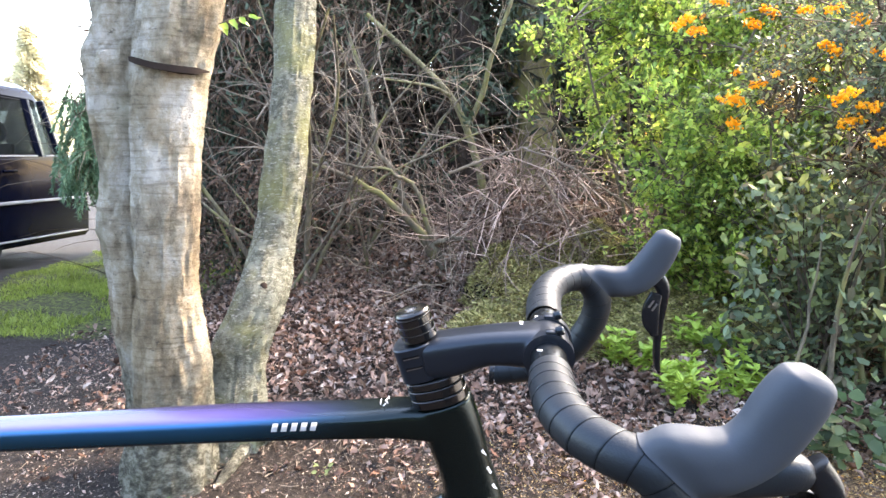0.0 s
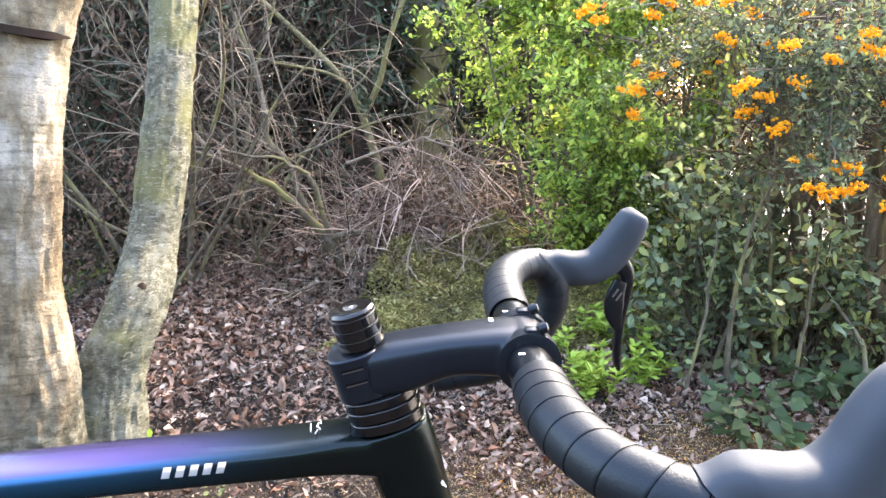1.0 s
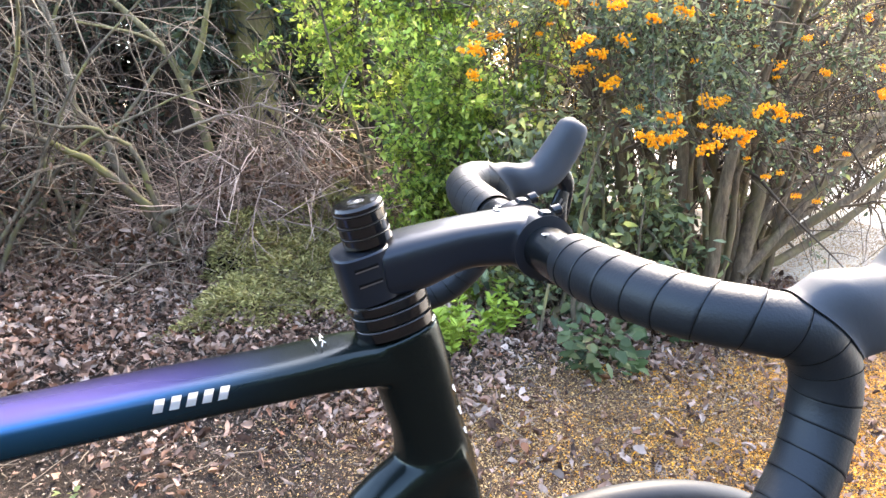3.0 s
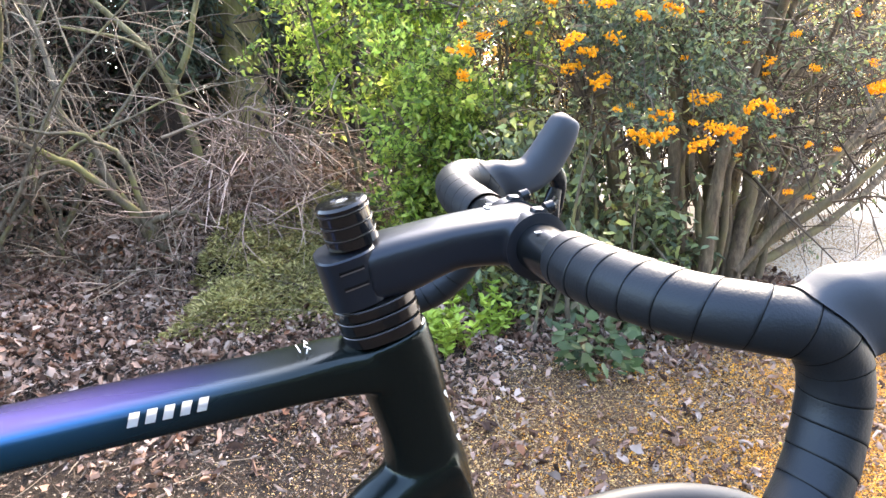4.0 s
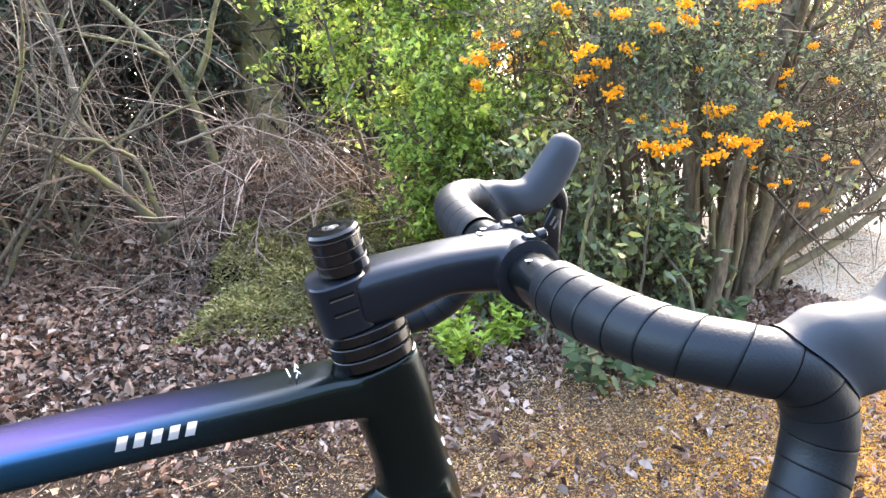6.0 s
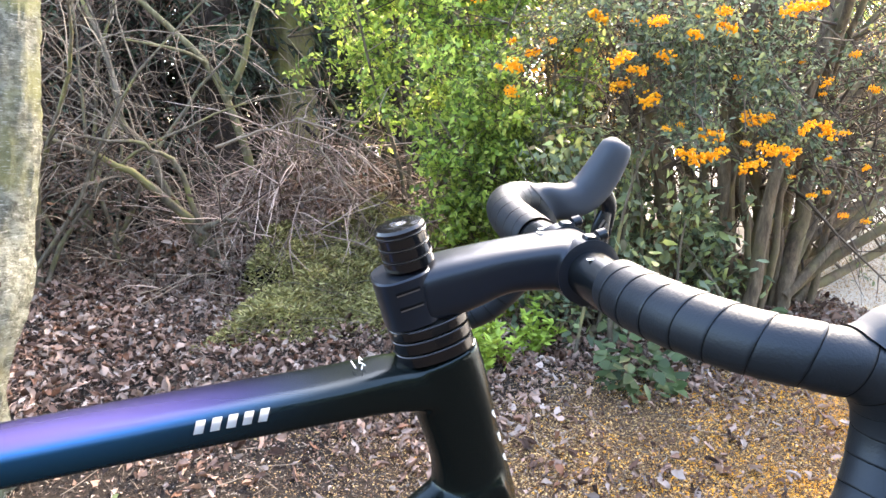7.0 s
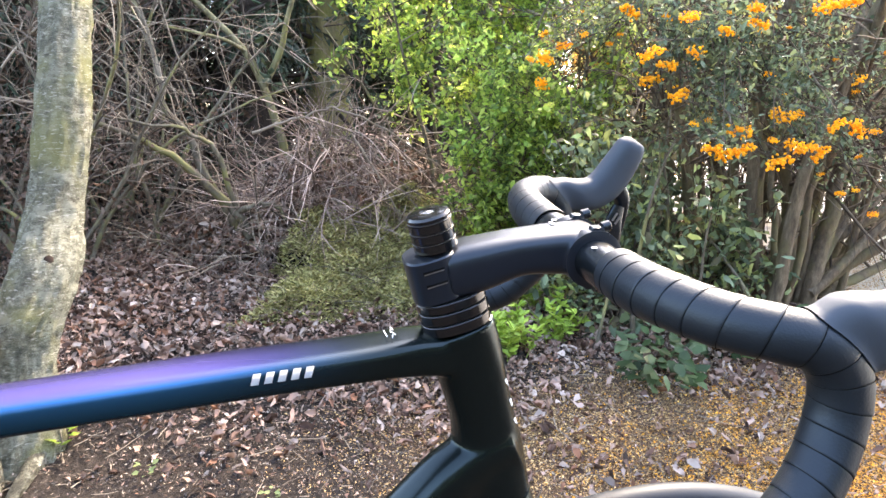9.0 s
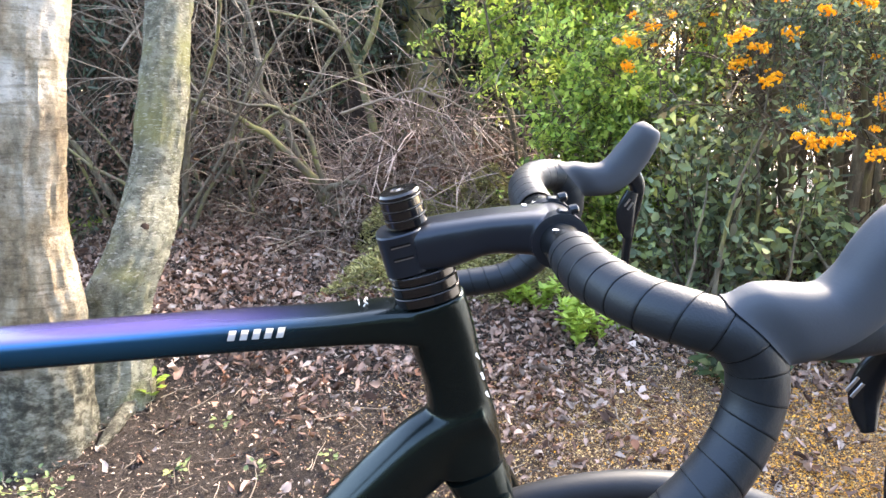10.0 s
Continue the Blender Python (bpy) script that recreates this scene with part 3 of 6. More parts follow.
    for k in range(70):
        px, py = rng.uniform(-0.1, 1.9), rng.uniform(1.25, 3.0)
        a = rng.uniform(0, 360)
        if base is None or k % 30 == 0:
            kk = np.zeros((1, 3))
            L = 0.028 + 0.006 * (k // 30)
            base = from_arrays("fallen_leaf", *leaf_arrays(kk, np.array([[1.0, 0, 0]]), np.array([[0, 0.1, 1.0]]), L, L * 0.62, 2.0 + 0.8 * (k // 30), (LEAF, LEAF_F), 0.1))
            base.materials.append(LEAF_SINGLE)
        ob = new("fallen_leaf", base)
        ob.parent = ground
        ob.matrix_world = pose(px, py, float(ground_z(px, py)) + 0.018, rng.normal(0, 14), rng.normal(0, 14), a)
    # twigs lying about
    lines = []
    for k in range(2600):
        px, py = rng.uniform(-1.4, 2.2), rng.uniform(1.2, 3.2)
        a, long = rng.uniform(0, 2 * np.pi), k % 6 == 0
        p = wander(rng, (px, py, 0), (math.cos(a), math.sin(a), 0), rng.uniform(0.04, 0.26) * rng.uniform(0.4, 1.0) if long else rng.uniform(0.015, 0.06), 6, 0.3)
        p[:, 2] = ground_z(p[:, 0], p[:, 1]) + rng.uniform(0.006, 0.016)
        lines.append((p, taper(rng.uniform(0.0009, 0.0024), 0.0008, 6)))
    tagged(tubes("fallen_twigs", lines, "twig", None, 5), "thin dry twigs lying on the soil", "twigs", kind="stuff")
    # short grass
    n = 42000
    x, y = rng.uniform(-3.8, -1.75, n), rng.uniform(3.8, 7.5, n)
    keep = np.sin(3.1 * x + 1.0) * np.sin(4.7 * y + 0.6 * x) + 0.5 * np.sin(9.1 * x + 2.0) * np.sin(7.3 * y) + rng.normal(0, 0.25, n) > -0.12
    x, y = x[keep], y[keep]
    n = len(x)
    c = np.stack([x, y, ground_z(x, y)], -1)
    d = np.stack([rng.normal(0, 0.5, n), rng.normal(0, 0.5, n), np.ones(n)], -1)
    ob = leaves("grass", c, d, np.stack([rng.normal(0, 1, n), rng.normal(0, 1, n), np.zeros(n)], -1), rng.uniform(0.02, 0.05, n), 0.006, "grass", None, 1.0, "", (BLADE, BLADE_F))
    tagged(ob, "short mossy lawn grass beside the drive", "grass", kind="stuff")


m_, n_, l_, b_ = material("single dry leaf", 0.85, spec=0.1)
oi = n_.new("ShaderNodeObjectInfo")
rr_ = ramp(n_, [(0.0, (0.12, 0.065, 0.045)), (0.4, (0.26, 0.15, 0.10)), (0.7, (0.34, 0.22, 0.17)), (1.0, (0.20, 0.09, 0.05))])
l_.new(oi.outputs["Random"], rr_.inputs[0])
vz_ = noise_tex(n_, l_, 90, 5)
l_.new(mix(n_, l_, vz_.outputs[0], rr_.outputs[0], (0.09, 0.055, 0.04)), b_.inputs["Base Color"])
LEAF_SINGLE = m_
scatter_litter()


# ---- birch ----
def trunk_mesh(rows, n, sides, rough, seed, lobes=0.05, flare=0.0):
    """A trunk through rows of (x, y, z, radius), with bumps, lobes and a flared foot."""
    q = smooth_curve(rows, n)
    bm = bmesh.new()
    rings = []
    for i in range(n):
        x, y, z, r = q[i]
        k = 1 + flare * max(0.0, 1 - i / (n * 0.16)) ** 2
        ring = []
        for j in range(sides):
            a = 2 * math.pi * j / sides
            p = Vector((math.cos(a) * 2.2, math.sin(a) * 2.2, z * 5 + seed))
            s = 1 + lobes * noise.noise(Vector((math.cos(a), math.sin(a), z * 1.3 + seed * 3))) * 2 + rough * noise.noise(p * 2.5) + rough * 0.5 * noise.noise(p * 7)
            if k > 1:
                s *= 1 + (k - 1) * (0.55 + 0.45 * math.sin(3 * a + seed))
            ring.append(bm.verts.new((x + r * s * math.cos(a), y + r * s * math.sin(a), z)))
        rings.append(ring)
    for r0, r1 in zip(rings, rings[1:]):
        for j in range(sides):
            bm.faces.new((r0[j], r0[(j + 1) % sides], r1[(j + 1) % sides], r1[j]))
    bm.faces.new(rings[0][::-1])
    bm.faces.new(rings[-1])
    return bm


def build_birch():
    tree = thing("birch_tree", "pale birch with fused trunks and a grey lichened side stem", "tree", pose(-0.82, 1.95, 0.1))
    inv = Vector((-0.82, 1.95, 0.1))

    def local(rows):
        return [(x - inv.x, y - inv.y, z - inv.z, r) for x, y, z, r in rows]
    # front stem, then the older stem fused to it on the lawn side
    part("trunk", trunk_mesh(local([(-0.835, 1.93, -0.08, 0.15), (-0.825, 1.93, 0.07, 0.138), (-0.80, 1.93, 0.36, 0.116), (-0.797, 1.93, 0.535, 0.104), (-0.80, 1.93, 0.7, 0.086), (-0.79, 1.93, 0.87, 0.092), (-0.785, 1.93, 1.03, 0.096), (-0.767, 1.93, 1.19, 0.104), (-0.745, 1.93, 1.35, 0.112), (-0.715, 1.93, 1.5, 0.116), (-0.66, 1.96, 2.2, 0.11), (-0.6, 2.02, 3.2, 0.09), (-0.58, 2.1, 4.6, 0.05)]), 170, 72, 0.09, 1.7, 0.05, 0.14), "birch", tree, "creamy papery birch bark with tan patches")
    part("trunk", trunk_mesh(local([(-0.91, 1.97, -0.08, 0.12), (-0.90, 1.97, 0.07, 0.10), (-0.872, 1.97, 0.36, 0.085), (-0.888, 1.97, 0.535, 0.09), (-0.893, 1.97, 0.7, 0.09), (-0.908, 1.97, 0.87, 0.094), (-0.885, 1.97, 1.03, 0.096), (-0.898, 1.97, 1.19, 0.10), (-0.896, 1.97, 1.35, 0.106), (-0.868, 1.98, 1.5, 0.11), (-0.93, 2.02, 2.2, 0.10), (-1.05, 2.1, 3.2, 0.09), (-1.2, 2.1, 4.4, 0.05)]), 150, 60, 0.14, 8.3, 0.09, 0.4), "birch", tree, "fissured pale birch bark")
    side_stem = part("side_stem", trunk_mesh(local([(-0.70, 2.05, -0.05, 0.12), (-0.68, 2.08, 0.2, 0.10), (-0.665, 2.12, 0.38, 0.088), (-0.65, 2.13, 0.475, 0.09), (-0.613, 2.17, 0.56, 0.088), (-0.59, 2.22, 0.645, 0.085), (-0.585, 2.30, 0.73, 0.08), (-0.575, 2.35, 0.825, 0.077), (-0.558, 2.42, 1.02, 0.08), (-0.548, 2.5, 1.226, 0.072), (-0.544, 2.6, 1.44, 0.074), (-0.55, 2.7, 1.67, 0.076), (-0.52, 2.9, 2.4, 0.066), (-0.5, 3.1, 3.6, 0.04)]), 150, 52, 0.11, 4.1, 0.07, 0.35), "grey_bark", tree, "grey green lichened bark with a rotten hollow")
    # peeled scar across the front stem
    bm = bmesh.new()
    ring = []
    for j in range(25):
        a = radians(-130 + 108 * j / 24)
        zz = 1.298 - inv.z + 0.03 * (1 - j / 24) - 0.012 * math.sin(math.pi * j / 24)
        h = 0.0088 * min(1.0, 0.72 + j / 12, (24.6 - j) / 5)
        r = 0.127
        x, y = -0.745 - inv.x + r * math.cos(a), 1.93 - inv.y + r * math.sin(a)
        x2, y2 = -0.745 - inv.x + (r - 0.03) * math.cos(a), 1.93 - inv.y + (r - 0.03) * math.sin(a)
        ring.append([bm.verts.new((x, y, zz + h)), bm.verts.new((x, y, zz - h)), bm.verts.new((x2, y2, zz - h)), bm.verts.new((x2, y2, zz + h))])
    for r0, r1 in zip(ring, ring[1:]):
        for j in range(4):
            bm.faces.new((r0[j], r0[(j + 1) % 4], r1[(j + 1) % 4], r1[j]))
    part("bark_scar", bm, "slit", tree, "dark horizontal scar")
    # hollow and knots on the side stem
    for x, y, z, s in ((-0.575, 2.150, 0.625, 0.020), (-0.588, 2.100, 0.50, 0.016)):
        bm = bmesh.new()
        bmesh.ops.create_icosphere(bm, subdivisions=2, radius=s)
        for v in bm.verts:
            v.co *= 1 + 0.35 * noise.noise(v.co * 60)
            v.co.z *= 1.7
        bm.transform(Matrix.Translation((x - inv.x, y - inv.y, z - inv.z)))
        part("hollow", bm, "slit", side_stem, "dark rotten hollow")
    # exposed root and a stub on the soil
    rng = np.random.default_rng(5)
    p = smooth_curve([(-0.60, 2.07, 0.175), (-0.615, 2.02, 0.160), (-0.635, 1.94, 0.135), (-0.665, 1.85, 0.10)], 10) - np.array(inv)
    tubes("root", [(p, np.array([0.012, 0.018, 0.021, 0.022, 0.022, 0.021, 0.02, 0.018, 0.014, 0.006]))], "birch", tree, 10)
    # early leaves on two thin shoots
    lines, cs, ds = [], [], []
    for sx, sy, sz, dx in ((-0.66, 1.93, 1.42, 0.5), (-0.62, 1.96, 1.52, 0.6)):
        q = wander(rng, np.array([sx, sy, sz]) - np.array(inv), (dx, -0.15, 0.1), 0.16, 6, 0.15)
        lines.append((q, taper(0.002, 0.001, 6)))
        for k in range(2, 6):
            for s in (1, -1):
                cs.append(q[k])
                ds.append((0.5, 0.3 * s, -0.3 + 0.3 * rng.normal()))
    tubes("shoot", lines, "twig", tree, 4)
    cs, ds = np.array(cs), np.array(ds)
    leaves("shoot_leaves", cs, ds, np.tile([0, -0.6, 0.8], (len(cs), 1)), 0.035, 0.022, "sprout_leaf", tree)
    # a little seedling at the foot
    plant = thing("seedling", "small lime green seedling at the foot of the birch", "plant", pose(-0.572, 2.05, float(ground_z(-0.572, 2.05))))
    k = 14
    a = rng.uniform(0, 2 * np.pi, k)
    d = np.stack([np.cos(a), np.sin(a), rng.uniform(0.1, 0.9, k)], -1)
    c = np.stack([np.cos(a) * 0.02, np.sin(a) * 0.02, rng.uniform(0.02, 0.07, k)], -1)
    leaves("leaf_tuft", c, d, np.tile([0, 0, 1.0], (k, 1)), 0.038, 0.026, "sprout_leaf", plant)
    tubes("stalk", [(np.array([[0, 0, -0.02], [0.003, 0, 0.03], [0, 0, 0.07]]), [0.002, 0.002, 0.001])], "twig", plant)


build_birch()


# ---- shrubs ----
def shrub_leaves(rng, tips, per, spread, size, aspect, hang=0.2):
    """Leaf places round the twig tips."""
    c = np.repeat(tips, per, axis=0) + rng.normal(0, spread, (len(tips) * per, 3))
    d = rng.normal(0, 1, c.shape)
    d[:, 2] -= hang
    up = rng.normal(0, 0.6, c.shape) + np.array([0, -0.25, 0.9])
    L = rng.uniform(size[0], size[1], len(c))
    return c, d, up, L, L * aspect


def twiggy(rng, p, count, length, spread, droop, r0, out, sub=3, lo=0.25):
    """Side twigs, and twigs of those, along the line p."""
    k = len(p)
    for j in range(count):
        i = int(rng.integers(max(1, int(k * lo)), k - 1))
        q = p[i] + (p[i + 1] - p[i]) * rng.uniform()
        dd = unit(p[i + 1] - p[i]) + rng.normal(0, spread, 3)
        tw = wander(rng, q, dd, rng.uniform(*length), 7, 0.28, rng.uniform(0.0, droop))
        rt = rng.uniform(0.5, 1.0) * r0
        out.append((tw, taper(rt, 0.0011, 7)))
        for m in range(sub):
            ii = int(rng.integers(1, 6))
            t2 = wander(rng, tw[ii], unit(tw[ii + 1] - tw[ii]) + rng.normal(0, 0.8, 3), rng.uniform(0.3, 0.6) * length[0] + 0.05, 5, 0.28, 0.4)
            out.append((t2, taper(rt * 0.5, 0.0009, 5)))


def build_thicket():
    """Bare grey shrubs: crooked limbs from a few feet, arching into a tangle of twigs."""
    rng = np.random.default_rng(21)
    group = "bare shrubs on the bank"
    # the old shrub in the middle, limb by limb
    fx, fy = 0.05, 3.42
    o = np.array([fx, fy, float(ground_z(fx, fy))])
    shrub = thing("bare_shrub", "old leafless shrub with olive grey crooked limbs", "shrub", pose(*o), group)
    limbs = [
        ([(0.05, 3.42, 0.34), (0.01, 3.38, 0.53), (-0.07, 3.35, 0.65), (-0.25, 3.3, 0.84), (-0.41, 3.25, 0.95), (-0.61, 3.2, 1.03)], 0.026),
        ([(-0.02, 3.36, 0.58), (-0.10, 3.3, 0.86), (-0.17, 3.25, 0.95), (-0.3, 3.2, 1.01), (-0.62, 3.15, 1.05)], 0.014),
        ([(0.03, 3.42, 0.45), (-0.15, 3.45, 0.76), (-0.24, 3.5, 0.98), (-0.33, 3.5, 1.12), (-0.35, 3.55, 1.34), (-0.47, 3.6, 1.7)], 0.022),
        ([(-0.03, 3.35, 0.62), (0.06, 3.31, 0.66), (0.13, 3.3, 0.65), (0.19, 3.3, 0.58)], 0.016),
        ([(0.06, 3.42, 0.36), (0.10, 3.45, 0.48), (0.19, 3.6, 0.62), (0.36, 3.7, 0.80), (0.52, 3.7, 1.05)], 0.014)]
    tw = []
    for pts, r in limbs:
        p = smooth_curve(np.array(pts) - o, 16)
        p[1:-1] += rng.normal(0, 0.006, (14, 3))
        tubes("limb", [(p, taper(r, r * 0.35, 16))], "limb", shrub, 9)
        twiggy(rng, p, 11, (0.2, 0.55), 0.7, 0.8, 0.0042, tw)
    tubes("twig_tangle", tw, "twig", shrub, 4)
    # mossy young stem in front of the dark gap
    fx, fy = 0.30, 3.92
    o = np.array([fx, fy, float(ground_z(fx, fy))])
    shrub = thing("bare_sapling", "mossy leafless sapling leaning over the brush", "sapling", pose(*o))
    tw = []
    for pts, r in (([(0.31, 3.92, 0.42), (0.26, 3.9, 0.87), (0.21, 3.9, 1.07), (0.15, 3.9, 1.25), (0.06, 3.9, 1.42), (-0.14, 3.9, 1.62), (-0.4, 3.85, 1.85)], 0.027), ([(0.16, 3.9, 1.22), (0.25, 3.85, 1.41), (0.3, 3.8, 1.62), (0.42, 3.75, 1.95)], 0.02), ([(0.08, 3.9, 1.4), (-0.05, 3.8, 1.45), (-0.3, 3.7, 1.48)], 0.012)):
        p = smooth_curve(np.array(pts) - o, 16)
        tubes("limb", [(p, taper(r, r * 0.45, 16))], "mossy_limb", shrub, 10)
        twiggy(rng, p, 5, (0.2, 0.6), 0.7, 0.9, 0.0035, tw, lo=0.45)
    tubes("twig_tangle", tw, "twig", shrub, 4)
    # the tangle towards the birch
    for fx, fy, tall in ((-0.42, 3.6, 1.5), (-0.72, 3.4, 1.6), (-1.0, 3.6, 1.7), (-0.62, 4.0, 1.9)):
        fz = float(ground_z(fx, fy))
        shrub = thing("bare_shrub", "leafless grey-brown shrub with tangled arching branches", "shrub", pose(fx, fy, fz), group)
        tw = []
        for k in range(5):
            a = rng.uniform(0, 2 * np.pi)
            lean = rng.uniform(0.2, 0.8)
            p = wander(rng, (rng.normal(0, 0.05), rng.normal(0, 0.05), -0.05), (math.cos(a) * lean, math.sin(a) * lean * 0.5, 1.0), tall * rng.uniform(0.7, 1.1), 12, 0.2, rng.uniform(0.0, 0.9))
            r = rng.uniform(0.008, 0.018)
            tubes("stem", [(p, taper(r, r * 0.25, 12))], "limb", shrub, 7)
            twiggy(rng, p, 14, (0.2, 0.6), 0.75, 1.0, 0.0034, tw, sub=3)
        tubes("twig_tangle", tw, "twig", shrub, 3)
        k = 900
        c = np.stack([rng.normal(0, 0.28, k), rng.normal(0, 0.18, k), rng.uniform(0, 1, k) ** 1.5 * 0.7], -1)
        leaves("dead_leaf_cover", c, rng.normal(0, 1, (k, 3)), rng.normal(0, 1, (k, 3)), rng.uniform(0.015, 0.04, k), 0.014, "brown_leaf", shrub, 1.5)
    # long arching canes across the top
    canes = thing("cane_tangle", "long pale dry canes arching over the shrubs", "canes", pose(-0.3, 3.6, float(ground_z(-0.3, 3.6))))
    tw = []
    for k in range(22):
        s = (rng.uniform(-0.8, 0.3), rng.uniform(-0.2, 0.5), rng.uniform(0.0, 0.9))
        a = rng.choice([-1.0, 1.0])
        p = wander(rng, s, (a * rng.uniform(0.3, 1.0), rng.normal(0, 0.3), rng.uniform(0.4, 1.2)), rng.uniform(0.7, 1.5), 12, 0.16, rng.uniform(0.6, 1.7))
        tw.append((p, taper(rng.uniform(0.003, 0.006), 0.0015, 12)))
        twiggy(rng, p, 4, (0.15, 0.4), 0.7, 0.8, 0.0025, tw, sub=1)
    for s in tw[:30]:
        tubes("cane", [s], "twig", canes, 5)
    tubes("twig_tangle", tw[30:], "twig", canes, 4)


def build_bramble():
    """A heap of dead pinkish stalks against the conifer: long straight cuttings over a dark core."""
    rng = np.random.default_rng(31)
    for cx, cy, rx, ry, h, n, mat in ((0.58, 3.74, 0.62, 0.42, 0.82, 1050, "pale_twig"), (0.02, 3.62, 0.45, 0.3, 0.28, 320, "twig"), (0.30, 3.60, 0.5, 0.25, 0.34, 420, "pale_twig"), (1.02, 3.52, 0.36, 0.26, 0.42, 420, "twig")):
        z0 = float(ground_z(cx, cy))
        heap = thing("brush_heap", "heap of dead tangled bramble stalks and cuttings", "brush heap", pose(cx, cy, z0), "heaps of dead stalks")
        lines = []
        for k in range(n):
            a, rr = rng.uniform(0, 2 * np.pi), math.sqrt(rng.uniform())
            x, y = rx * rr * math.cos(a), ry * rr * math.sin(a)
            top = h * (1 - rr * rr) ** 0.6 * (0.72 + 0.75 * noise.noise(Vector((x * 4, y * 4, cx * 9))))
            long = k % 3 == 0
            z = top * (rng.uniform(0.8, 1.05) if long else rng.uniform(0.35, 1.05)) - 0.03
            ln = rng.uniform(0.28, 0.62) if long else rng.uniform(0.08, 0.26)
            # the long ones lie down the slope of the heap
            dd = rng.normal(0, 0.55, 3) + np.array([x / rx, y / ry - 0.3, -0.45 * rr + 0.1]) * (1.2 if long else 0.5)
            p = wander(rng, (x, y, z), dd, ln, 6, 0.16 if long else 0.3, rng.uniform(0, 0.5))
            p[:, 2] = np.maximum(p[:, 2], -0.02)
            r = rng.uniform(0.0024, 0.0048) if long else rng.uniform(0.0014, 0.0032)
            lines.append((p, taper(r, 0.0012, 6)))
            for j in range(2):
                i = int(rng.integers(1, 5))
                lines.append((wander(rng, p[i], unit(p[i + 1] - p[i]) + rng.normal(0, 0.7, 3), ln * 0.4, 4, 0.25), taper(r * 0.6, 0.001, 4)))
        tubes("stalk_tangle", lines, mat, heap, 4)
        m = 2600
        a, rr = rng.uniform(0, 2 * np.pi, m), np.sqrt(rng.uniform(0, 1, m))
        c = np.stack([rx * rr * np.cos(a), ry * rr * np.sin(a), h * (1 - rr ** 2) ** 0.6 * rng.uniform(0.1, 0.52, m)], -1)
        leaves("dead_leaf_cover", c, rng.normal(0, 1, (m, 3)), rng.normal(0, 1, (m, 3)), rng.uniform(0.02, 0.045, m), 0.018, "brown_leaf", heap, 1.5)
        m = 1500
        a, rr = rng.uniform(0, 2 * np.pi, m), np.sqrt(rng.uniform(0.3, 1.2, m))
        c = np.stack([rx * rr * np.cos(a), ry * rr * np.sin(a), h * np.clip(1 - rr ** 2, 0, 1) ** 0.6 * rng.uniform(0.3, 0.7, m) + 0.02], -1)
        leaves("dead_leaf_cover", c, rng.normal(0, 1, (m, 3)), rng.normal(0, 0.6, (m, 3)) + np.array([0, -0.3, 0.8]), rng.uniform(0.02, 0.05, m), 0.02, "leaf_litter", heap, 1.5, "", (CURL, CURL_F))
    # a few grey poles thrown across the heap
    for pts, r in (([(0.42, 3.30, 1.10), (0.62, 3.26, 1.02), (0.95, 3.22, 0.80), (1.06, 3.22, 0.66)], 0.006), ([(0.05, 3.34, 0.98), (0.28, 3.30, 1.06), (0.46, 3.32, 1.12)], 0.008), ([(0.50, 3.28, 0.98), (0.62, 3.22, 0.76), (0.68, 3.2, 0.64)], 0.005)):
        o = np.array(pts[0])
        pole = thing("cut_branch", "thin bare branch thrown on the brush heap", "branch", pose(*o), "cut branches")
        p = smooth_curve(np.array(pts) - o, 14)
        p[1:-1] += rng.normal(0, 0.004, (12, 3))
        tubes("stalk", [(p, taper(r, r * 0.5, 14))], "twig", pole, 6)
        tw = []
        twiggy(rng, p, 7, (0.1, 0.3), 0.5, 0.3, 0.0028, tw, sub=1)
        tubes("twig_tangle", tw, "pale_twig", pole, 4)


